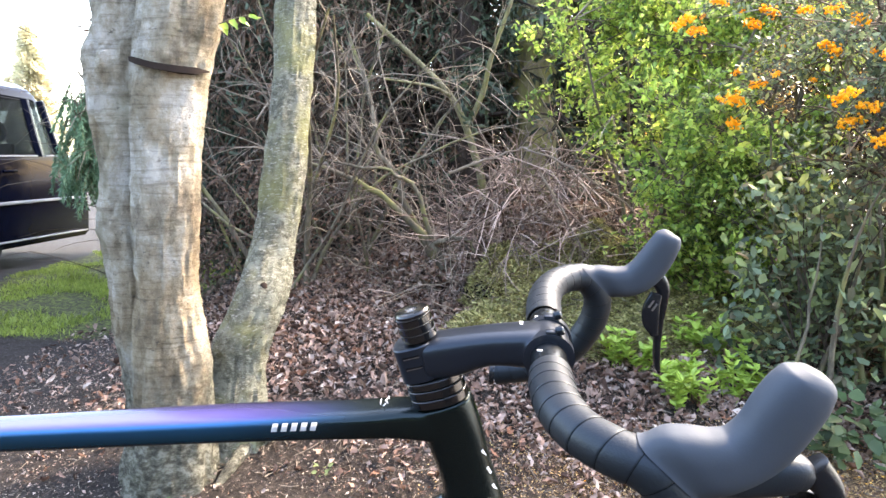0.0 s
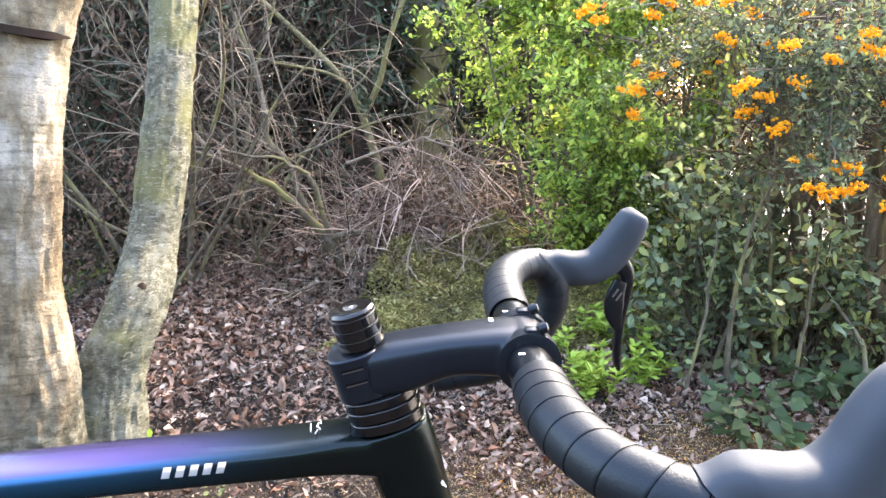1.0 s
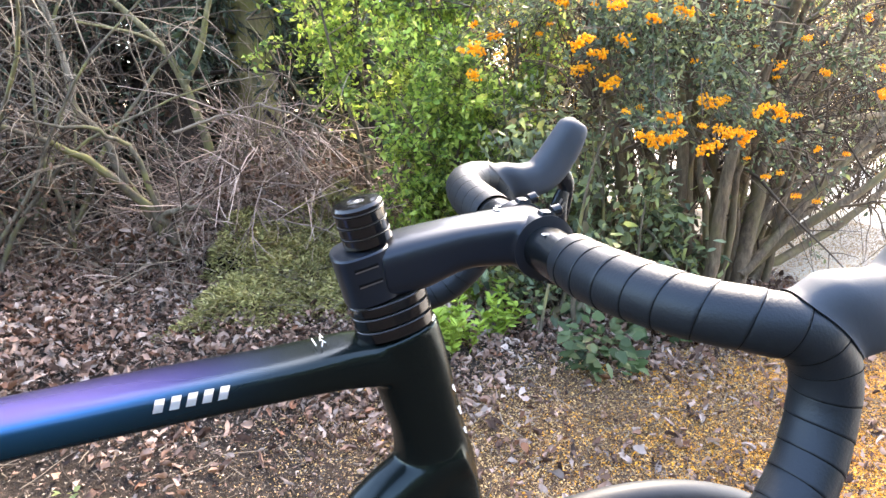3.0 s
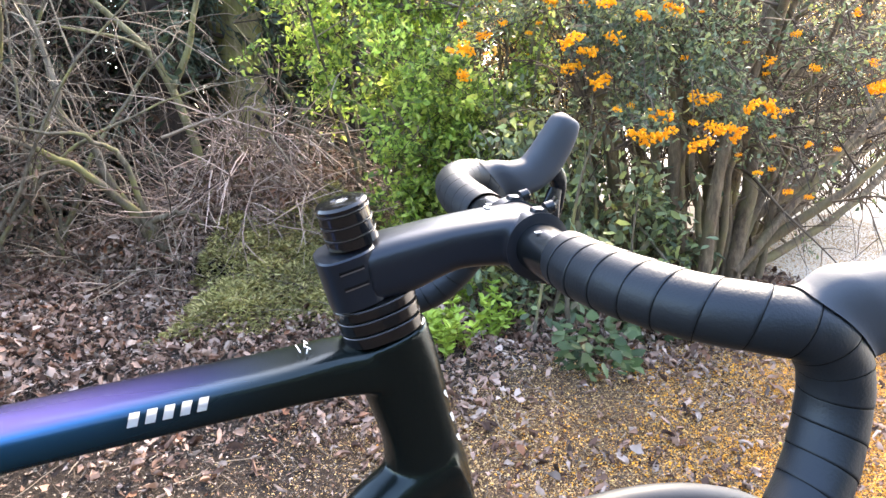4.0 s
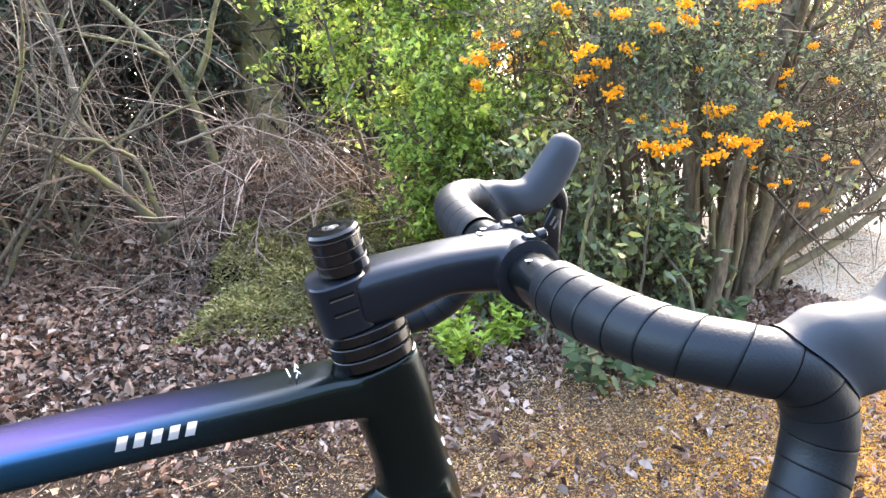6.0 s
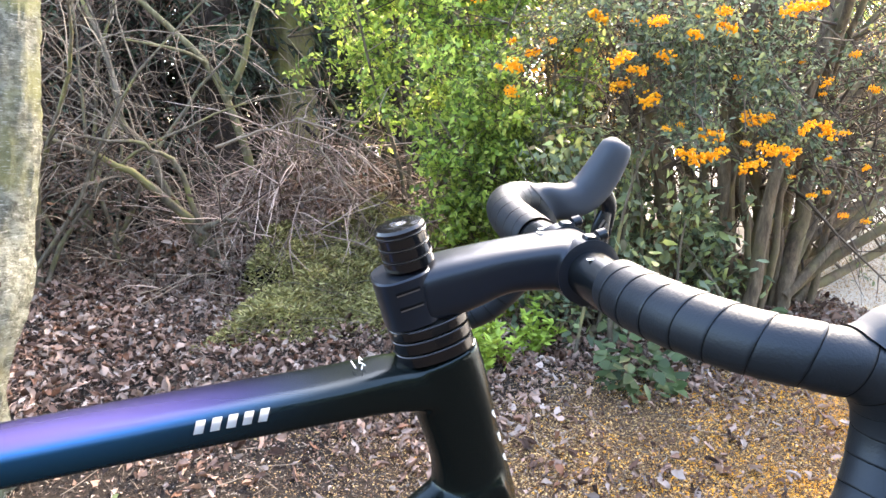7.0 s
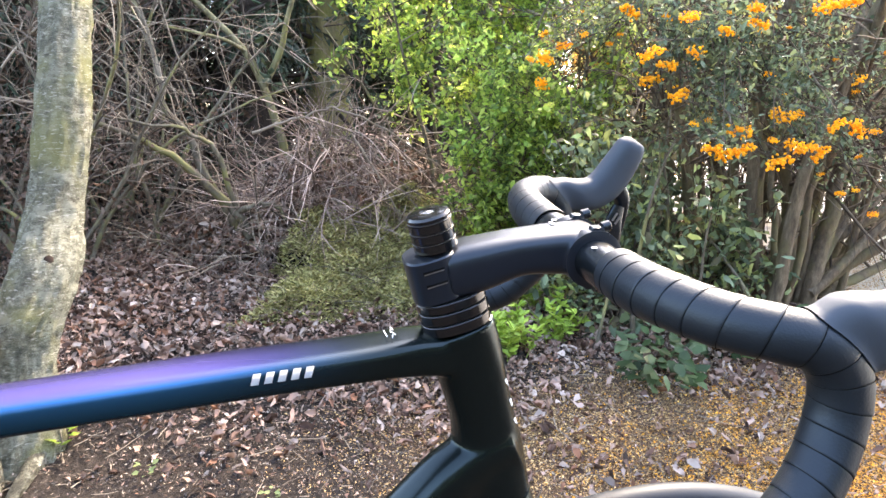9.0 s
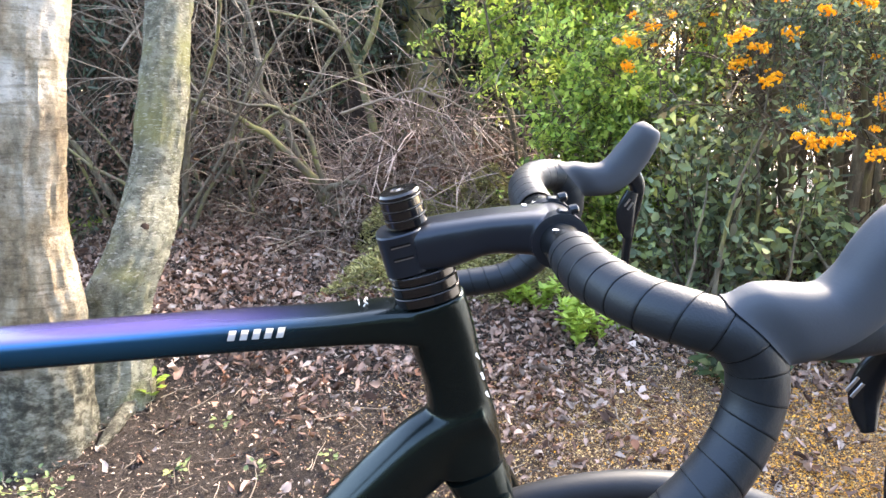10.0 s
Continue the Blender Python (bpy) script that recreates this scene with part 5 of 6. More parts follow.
def build_sprouts():
    """Lime green leafy shoots in whorls on the bank."""
    rng = np.random.default_rng(91)
    spots = [(0.70, 2.54), (0.80, 2.50), (0.83, 2.21), (0.90, 2.25), (0.86, 2.30), (1.02, 2.66), (1.12, 2.60), (1.06, 2.28), (1.12, 2.33)]
    for x, y in spots:
        h = rng.uniform(0.12, 0.19)
        plant = thing("sprout", "lime green leafy shoot growing from the bank", "plant", pose(x, y, float(ground_z(x, y)), 0, 0, rng.uniform(0, 360)), "lime green sprouts")
        lines, c, d, L = [], [], [], []
        for k in range(5):
            p = wander(rng, (rng.normal(0, 0.015), rng.normal(0, 0.015), -0.01), (rng.normal(0, 0.35), rng.normal(0, 0.35), 1), h * rng.uniform(0.7, 1.25), 7, 0.1)
            lines.append((p, taper(0.0028, 0.0015, 7)))
            for i in range(2, 7):
                for w in range(4 if i < 6 else 7):
                    a = rng.uniform(0, 2 * np.pi)
                    c.append(p[i])
                    d.append((math.cos(a), math.sin(a), rng.uniform(0.1, 0.8)))
                    L.append(rng.uniform(0.034, 0.056) * (0.7 + 0.05 * i))
        c, d, L = np.array(c), np.array(d), np.array(L)
        for s in lines:
            tubes("stem", [s], "sprout_leaf", plant, 5)
        leaves("foliage", c, d, np.tile([0, 0, 1.0], (len(c), 1)) + rng.normal(0, 0.25, c.shape), L, L * 0.42, "sprout_leaf", plant)


def build_juniper():
    """Olive creeping mat of fine sprays that climbs the bank to a hump at its back."""
    rng = np.random.default_rng(101)
    cx, cy = 0.72, 3.0
    z0 = float(ground_z(cx, cy))
    mound = thing("creeping_juniper", "olive green creeping juniper mat climbing the bank", "shrub", pose(cx, cy, z0))

    def inside(n):
        y = rng.uniform(2.56, 3.5, n)
        wob = 0.05 * np.sin(9 * y) + 0.03 * np.sin(23 * y + 1)
        left = -0.10 + 0.40 * (y - 2.6) + wob
        x = left + (1.55 - left) * rng.uniform(0, 1, n)
        front = 2.58 + 0.04 * np.sin(6 * x) + 0.03 * np.sin(17 * x)
        keep = (y > front) & ~((x < 0.02) & (y < 2.66))
        x, y, left, front = x[keep], y[keep], left[keep], front[keep]
        edge = smoothstep(0, 0.12, np.minimum(x - left, y - front))
        hump = 0.07 + 0.14 * smoothstep(2.7, 3.4, y) + 0.07 * np.exp(-((x - 0.78) / 0.22) ** 2 - ((y - 3.38) / 0.16) ** 2)
        z = ground_z(x, y) - z0 + edge * hump * (0.85 + 0.25 * np.sin(11 * x + 2) * np.sin(9 * y) + 0.12 * np.sin(29 * x) * np.sin(31 * y))
        return x - cx, y - cy, z, rng.uniform(0, 2 * np.pi, len(x))
    x, y, z, a = inside(46000)
    n = len(x)
    c = np.stack([x, y, z + rng.uniform(-0.02, 0.012, n)], -1)
    d = np.stack([np.cos(a) - 0.2, np.sin(a) - 0.3, rng.uniform(0.0, 0.9, n)], -1)
    leaves("sprays", c, d, rng.normal(0, 0.5, (n, 3)) + np.array([0, 0, 1]), rng.uniform(0.014, 0.036, n), rng.uniform(0.004, 0.008, n), "moss", mound)
    lines = []
    x, y, z, a = inside(240)
    for k in range(len(x)):
        lines.append((wander(rng, (x[k], y[k], z[k] - 0.01), (math.cos(a[k]), math.sin(a[k]), 0.15), rng.uniform(0.08, 0.2), 6, 0.2, 0.3), taper(0.003, 0.001, 6)))
    tubes("branch_tangle", lines, "limb", mound, 4)


def build_weeds():
    """Tiny weeds on the bare soil and ground ivy at the birch's foot."""
    rng = np.random.default_rng(95)
    for x, y, size, many in ((-0.82, 1.73, 0.07, 34), (-0.74, 1.71, 0.05, 22), (-0.90, 1.71, 0.05, 18), (-0.44, 1.72, 0.025, 12), (-0.25, 1.69, 0.022, 9), (-0.06, 1.71, 0.02, 8), (-0.36, 1.90, 0.02, 8)):
        weed = thing("weed", "tiny green weed on the bare soil", "plant", pose(x, y, float(ground_z(x, y))), "small weeds")
        a, r = rng.uniform(0, 2 * np.pi, many), size * np.sqrt(rng.uniform(0, 1, many))
        c = np.stack([r * np.cos(a), r * np.sin(a), rng.uniform(0.008, 0.03, many)], -1)
        d = np.stack([np.cos(a), np.sin(a), rng.normal(0.2, 0.3, many)], -1)
        leaves("leaf_tuft", c, d, rng.normal(0, 0.3, (many, 3)) + np.array([0, -0.3, 1.0]), rng.uniform(0.012, 0.024, many), rng.uniform(0.009, 0.017, many), "weed_leaf", weed)
        lines = [(wander(rng, (0, 0, -0.005), (math.cos(b), math.sin(b), 0.4), size, 4, 0.2, 0.4), taper(0.0012, 0.0007, 4)) for b in rng.uniform(0, 6.28, 5)]
        tubes("stalk", lines, "weed_leaf", weed, 4)


build_thicket()
build_bramble()
build_hedge()
build_bright_bush()
build_barberry()
build_back_growth()
build_ivy()
build_sprouts()
build_weeds()
build_juniper()


def black_bag():
    bm = bmesh.new()
    bmesh.ops.create_icosphere(bm, subdivisions=4, radius=0.09)
    for v in bm.verts:
        v.co *= 1 + 0.3 * noise.noise(v.co * 22) + 0.12 * noise.noise(v.co * 60)
        v.co.z *= 0.6
        v.co.x *= 1.25
    ob = part("plastic_bag", bm, "spacer")
    ob.matrix_world = pose(0.22, 3.24, float(ground_z(0.22, 3.24)) + 0.035)
    tagged(ob, "crumpled black plastic bag at the foot of the shrub", "bag")


black_bag()


# ---- parked car and what stands beyond the lawn ----
def build_car():
    # the rear end is at x = 0 and the car points to -x, in its own frame
    car = thing("estate_car", "dark navy estate car parked on the drive", "car", pose(-4.79, 7.25, 0.0, 0, 0, 81.4))

    def body_section(x, half, z0, z1, crown):
        return [(x, -half, z0), (x, -half * 1.02, z0 + 0.22), (x, -half, z1 - 0.02), (x, -half + 0.05, z1), (x, half - 0.05, z1), (x, half, z1 - 0.02), (x, half * 1.02, z0 + 0.22), (x, half, z0)]

    def skin(sections):
        bm = bmesh.new()
        rings = [[bm.verts.new(p) for p in s] for s in sections]
        k = len(rings[0])
        for r0, r1 in zip(rings, rings[1:]):
            for j in range(k):
                bm.faces.new((r0[j], r0[(j + 1) % k], r1[(j + 1) % k], r1[j]))
        bm.faces.new(rings[0])
        bm.faces.new(rings[-1][::-1])
        bmesh.ops.recalc_face_normals(bm, faces=bm.faces)
        bmesh.ops.bevel(bm, geom=[e for e in bm.edges], offset=0.02, segments=2, affect="EDGES")
        return bm
    W = 0.9
    part("body", skin([body_section(0.34, W - 0.1, 0.30, 0.98, 0), body_section(0.20, W - 0.01, 0.21, 1.07, 0), body_section(-1.5, W, 0.20, 1.08, 0), body_section(-3.2, W, 0.20, 1.05, 0), body_section(-4.3, W - 0.03, 0.22, 0.92, 0), body_section(-4.62, W - 0.18, 0.30, 0.80, 0)]), "car_paint", car)
    # roof and pillars
    part("roof", skin([[(x, -w, z), (x, -w * 0.97, z + 0.10), (x, -w + 0.16, z + 0.18), (x, w - 0.16, z + 0.18), (x, w * 0.97, z + 0.10), (x, w, z)] for x, w, z in ((-0.14, 0.70, 1.545), (-0.3, 0.76, 1.61), (-1.4, 0.78, 1.66), (-2.6, 0.76, 1.64), (-2.95, 0.72, 1.59))]), "car_paint", car, "dark navy roof")
    for s in (-1, 1):
        for xb, xt, wd in ((-0.09, -0.20, 0.09), (-0.37, -0.41, 0.10), (-1.75, -1.70, 0.08), (-3.45, -2.85, 0.07)):
            part("pillar", loft([(xb, s * 0.85, 1.03, 0.05, wd), ((xb + xt) / 2, s * 0.80, 1.3, 0.05, wd), (xt, s * 0.755, 1.62, 0.05, wd)], 8, 12, (0, 1, 0)), "car_paint", car)
        for a, b, c2, d in ((-0.15, -0.25, -0.31, -0.35), (-0.43, -0.47, -1.70, -1.66), (-1.80, -1.76, -3.3, -2.78)):
            bm = bmesh.new()
            vs = [bm.verts.new(p) for p in ((a, s * 0.852, 1.06), (b, s * 0.765, 1.60), (d, s * 0.765, 1.60), (c2, s * 0.852, 1.06))]
            bm.faces.new(vs)
            bmesh.ops.solidify(bm, geom=bm.faces[:], thickness=0.004)
            g = part("window", bm, "glass", car, "tinted side window", False)
            g.visible_shadow = False
            part("window_trim", loft([(a, s * 0.868, 1.07, 0.012, 0.016), ((a + c2) / 2, s * 0.868, 1.07, 0.012, 0.016), (c2, s * 0.868, 1.07, 0.012, 0.016)], 4, 8), "car_trim", car)
        part("side_moulding", loft([(0.18, s * 0.912, 0.63, 0.02, 0.03), (-2.0, s * 0.925, 0.63, 0.02, 0.03), (-4.2, s * 0.905, 0.61, 0.02, 0.03)], 8, 8), "car_trim", car, "grey rubbing strip")
        part("sill_strip", loft([(0.16, s * 0.91, 0.27, 0.02, 0.018), (-2.0, s * 0.915, 0.27, 0.02, 0.018), (-4.2, s * 0.9, 0.27, 0.02, 0.018)], 8, 8), "car_trim", car)
        part("door_handle", loft([(-0.78, s * 0.925, 0.93, 0.03, 0.025), (-0.86, s * 0.935, 0.93, 0.03, 0.028), (-0.94, s * 0.925, 0.93, 0.03, 0.025)], 6, 10), "car_paint", car)
        for xw in (-1.28, -3.75):
            wheel = part("wheel", ring_solid([(0.20, -0.09), (0.29, -0.10), (0.315, -0.07), (0.315, 0.07), (0.29, 0.10), (0.20, 0.09)], 40, pose(xw, s * 0.80, 0.315, 90)), "tyre", car)
            part("rim", ring_solid([(0.03, -0.103), (0.19, -0.095), (0.20, -0.07), (0.20, 0.07), (0.19, 0.095), (0.03, 0.103)], 30, pose(xw, s * 0.80, 0.315, 90)), "steel", wheel)
        for xs in (-0.45, -1.9):
            seat = part("seat", loft([(xs, s * 0.38, 0.6, 0.48, 0.14), (xs + 0.08, s * 0.38, 0.9, 0.48, 0.13), (xs + 0.14, s * 0.38, 1.2, 0.42, 0.10)], 8, 16, (0, 1, 0)), "car_dark", car)
            part("headrest", loft([(xs + 0.14, s * 0.38, 1.23, 0.2, 0.07), (xs + 0.16, s * 0.38, 1.32, 0.27, 0.11), (xs + 0.17, s * 0.38, 1.42, 0.2, 0.07)], 10, 16, (0, 1, 0)), "car_dark", seat)
    bm = bmesh.new()
    bm.faces.new([bm.verts.new(p) for p in ((-0.06, -0.76, 1.04), (-0.06, 0.76, 1.04), (-0.18, 0.70, 1.60), (-0.18, -0.70, 1.60))])
    bmesh.ops.solidify(bm, geom=bm.faces[:], thickness=0.004)
    g = part("rear_window", bm, "glass", car, "tinted tailgate window", False)
    g.visible_shadow = False
    part("underbody", box(-2.3, 0, 0.28, 4.0, 1.5, 0.14, 0.03), "car_dark", car)


def build_far():
    rng = np.random.default_rng(111)
    # weeping evergreen sprays between the birch and the car
    shrub = thing("weeping_conifer", "drooping dark green conifer sprays beside the birch", "conifer", pose(-1.70, 3.25, 0.0))
    lines, cs, ds = [(smooth_curve([(0.1, 0.12, -0.05), (0.1, 0.1, 0.8), (0.05, 0.05, 1.35), (0, 0, 1.45)], 12), taper(0.03, 0.008, 12))], [], []
    for k in range(120):
        z = rng.uniform(1.02, 1.42)
        p = wander(rng, (rng.normal(0, 0.045), rng.normal(0, 0.07), z), (rng.normal(0, 0.25), rng.normal(0, 0.25), -0.8), rng.uniform(0.12, 0.28), 8, 0.12, 0.8)
        lines.append((p, taper(0.003, 0.001, 8)))
        for w in range(190):
            f = rng.uniform(0.2, 6.99)
            cs.append(p[int(f)] + (p[int(f) + 1] - p[int(f)]) * (f % 1))
            ds.append(unit(p[int(f) + 1] - p[int(f)]) + rng.normal(0, 0.4, 3))
    tubes("branch_tangle", lines, "limb", shrub, 5)
    cs, ds = np.array(cs), np.array(ds)
    leaves("foliage", cs, ds, rng.normal(0, 1, cs.shape), rng.uniform(0.014, 0.034, len(cs)), 0.005, "sprig_leaf", shrub, 1.0, "", (BLADE, BLADE_F))
    # far conifer across the road, its foliage coloured pale to stand for haze
    for x, y, h, r in ((-23.9, 40, 8.5, 1.9), (-27.5, 44, 6.2, 1.5), (-19.5, 46, 6.0, 1.6)):
        tree = thing("far_conifer", "conifer across the road, haze put into its pale colour", "tree", pose(x, y, 0), "far conifers")
        part("trunk", trunk_mesh([(0, 0, -0.2, 0.22), (0, 0, 2, 0.17), (0, 0, h, 0.03)], 16, 12, 0.05, x, 0.05), "dark_bark", tree)
        n = 13000
        t = rng.uniform(0.06, 1, n)
        a = rng.uniform(0, 2 * np.pi, n)
        rr = r * (1 - t) ** 0.75 * rng.uniform(0.3, 1.0, n) * (0.75 + 0.35 * np.sin(a * 3 + t * 40))
        c = np.stack([rr * np.cos(a), rr * np.sin(a), t * h], -1)
        d = np.stack([np.cos(a), np.sin(a), rng.normal(-0.2, 0.4, n)], -1)
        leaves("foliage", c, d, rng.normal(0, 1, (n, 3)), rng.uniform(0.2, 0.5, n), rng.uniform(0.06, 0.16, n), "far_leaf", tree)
    # stand of trees across the road, beyond the shrubs
    for x, y, h, r in ((9.5, 13, 5.5, 2.0), (14, 11, 5, 2.0), (6.0, 15, 6, 2.2), (17.5, 8.0, 5, 2.0)):
        tree = thing("far_tree", "hazy green tree beyond the shrubs", "tree", pose(x, y, 0), "far trees")
        part("trunk", trunk_mesh([(0, 0, -0.2, 0.22), (0.1, 0, 2, 0.17), (0, 0, h * 0.8, 0.05)], 16, 12, 0.05, x, 0.05), "dark_bark", tree)
        n = 6000
        u = unit(rng.normal(0, 1, (n, 3))) * rng.uniform(0.35, 1, (n, 1)) ** 0.5
        c = u * np.array([r, r, h * 0.36]) + np.array([0, 0, h * 0.62])
        keep = np.array([noise.noise(Vector(q) * 1.1 + Vector((x, 0, 0))) > -0.12 for q in c])
        c = c[keep]
        leaves("foliage", c, rng.normal(0, 1, c.shape), rng.normal(0, 1, c.shape), rng.uniform(0.1, 0.25, len(c)), rng.uniform(0.08, 0.14, len(c)), "bright_leaf", tree)


def build_behind():
    """Unseen hedge added behind the path, to darken reflections in the car and bicycle."""
    rng = np.random.default_rng(121)
    for x, y in ((-15, -4), (-10, -5.5), (-5, -6), (0, -6.2), (5, -6), (10, -5)):
        hedge = thing("unseen_hedge", "unseen dark hedge added behind the camera for reflections", "hedge", pose(x, y, 0), "hedge across the path")
        n = 3500
        c = np.stack([rng.uniform(-2.7, 2.7, n), rng.uniform(-0.7, 0.7, n), rng.uniform(0, 3.6, n)], -1)
        c[:, 2] += 0.4 * np.sin(c[:, 0] * 1.7 + x) * c[:, 2] / 3
        leaves("foliage", c, rng.normal(0, 1, (n, 3)), rng.normal(0, 1, (n, 3)), rng.uniform(0.2, 0.4, n), rng.uniform(0.15, 0.25, n), "barberry_leaf", hedge)
        for k in range(5):
            p = wander(rng, (-2.2 + 1.1 * k, 0, -0.05), (rng.normal(0, 0.1), 0, 1), 2.6, 8, 0.08)
            tubes("stem", [(p, taper(0.05, 0.015, 8))], "dark_bark", hedge, 7)


MAT["sprig_leaf"] = foliage("green weeping sprays", [(0.05, 0.11, 0.055), (0.085, 0.17, 0.09), (0.14, 0.23, 0.125)], 0.6, 0.3, 2.0)
# washed-out look of distance and glare put into the leaf colour
MAT["far_leaf"] = foliage("far conifer with haze in colour", [(0.50, 0.46, 0.30), (0.60, 0.56, 0.38), (0.68, 0.64, 0.46)], 0.8, 0.6, 0.3)
build_car()
build_far()
build_behind()


# ---- bicycle ----
LEAN_B = 6.0                          # it leans a little towards the path
HEAD = Vector((0, 0, 0.849))          # top of the head tube, in the bicycle's own frame
AX = Vector((-math.sin(radians(16.5)), 0, math.cos(radians(16.5))))
STEER = Matrix.Translation(HEAD) @ Matrix.Rotation(radians(-7.0), 4, AX) @ Matrix.Translation(-HEAD)
TILT_AX = Matrix.Translation(HEAD) @ Matrix.Rotation(radians(-16.5), 4, "Y")   # z along the steerer, from the top of the head tube


def round_slab(length, width, z0, z1, power=2.4, bevel=0.001, sides=48, shift=0.0):
    """A spacer: a rounded plate square to the steerer, with eased edges."""
    bm = bmesh.new()
    rings = []
    for k, z in ((-bevel, z0), (0, z0 + bevel), (0, z1 - bevel), (-bevel, z1)):
        ring = []
        for j in range(sides):
            a = 2 * math.pi * j / sides
            c, s = math.cos(a), math.sin(a)
            ring.append(bm.verts.new((shift + (length / 2 + k) * math.copysign(abs(c) ** (2 / power), c), (width / 2 + k) * math.copysign(abs(s) ** (2 / power), s), z)))
        rings.append(ring)
    for r0, r1 in zip(rings, rings[1:]):
        for j in range(sides):
            bm.faces.new((r0[j], r0[(j + 1) % sides], r1[(j + 1) % sides], r1[j]))
    bm.faces.new(rings[0][::-1])
    bm.faces.new(rings[-1])
    return bm


def joined(*bms):
    out = bmesh.new()
    for b in bms:
        me = bpy.data.meshes.new("tmp")
        b.to_mesh(me)
        out.from_mesh(me)
        b.free()
        bpy.data.meshes.remove(me)
    return out


def melt(ob, voxel, rounds):
    """Melts overlapping solids into one moulding with soft fillets."""
    r = ob.modifiers.new("melt", "REMESH")
    r.mode, r.voxel_size, r.use_smooth_shade = "VOXEL", voxel, True
    s = ob.modifiers.new("soften", "SMOOTH")
    s.factor, s.iterations = 0.5, rounds
    return ob


def bar_tape(path, radius, pitch, turn):
    """Wrapped tape over rows of (x, y, z) with a radius each: a tube whose surface steps down once a turn along a spiral."""
    n, sides = 880, 40
    c = smooth_curve(path, n)
    radius = smooth_curve(np.asarray(radius, float)[:, None], n)
    t = unit(np.gradient(c, axis=0))
    dist = np.concatenate([[0], np.linalg.norm(np.diff(c, axis=0), axis=1).cumsum()])
    u = np.zeros((n, 3))
    cur = np.array([0, 0, 1.0])
    for i in range(n):
        cur = cur - (cur @ t[i]) * t[i]
        cur /= np.linalg.norm(cur)
        u[i] = cur
    s = np.cross(t, u)
    a = np.linspace(0, 2 * np.pi, sides, endpoint=False)
    lay = dist + 0.0028 * np.sin(dist * 31.0 + 0.6) + 0.0012 * np.sin(dist * 83.0)   # uneven wraps
    f = (lay[:, None] / pitch - turn * a[None] / (2 * np.pi)) % 1.0
    r = radius + 0.0004 * f - 0.0004 * np.exp(-((np.minimum(f, 1 - f)) / 0.026) ** 2)
    v = c[:, None] + r[:, :, None] * (u[:, None] * np.cos(a)[None, :, None] + s[:, None] * np.sin(a)[None, :, None])
    i, j = np.meshgrid(np.arange(n - 1), np.arange(sides), indexing="ij")
    q = np.stack([i * sides + j, i * sides + (j + 1) % sides, (i + 1) * sides + (j + 1) % sides, (i + 1) * sides + j], -1).reshape(-1, 4)
    me = from_arrays("bar_tape", v.reshape(-1, 3), q)
    me.transform(STEER)
    # the seam itself: a dark thread in the step
    k = np.linspace(0, dist[-1], 2600)
    col = [np.interp(k, dist, w) for w in (*c.T, *u.T, *s.T)]
    cc, uu, ss = np.array(col[:3]).T, np.array(col[3:6]).T, np.array(col[6:]).T
    ang = 2 * np.pi * turn * np.interp(k, dist, lay) / pitch
    line = cc + (np.interp(k, dist, radius[:, 0])[:, None] + 0.0001) * (uu * np.cos(ang)[:, None] + ss * np.sin(ang)[:, None])
    line = np.array([STEER @ Vector(q) for q in line])
    return me, line


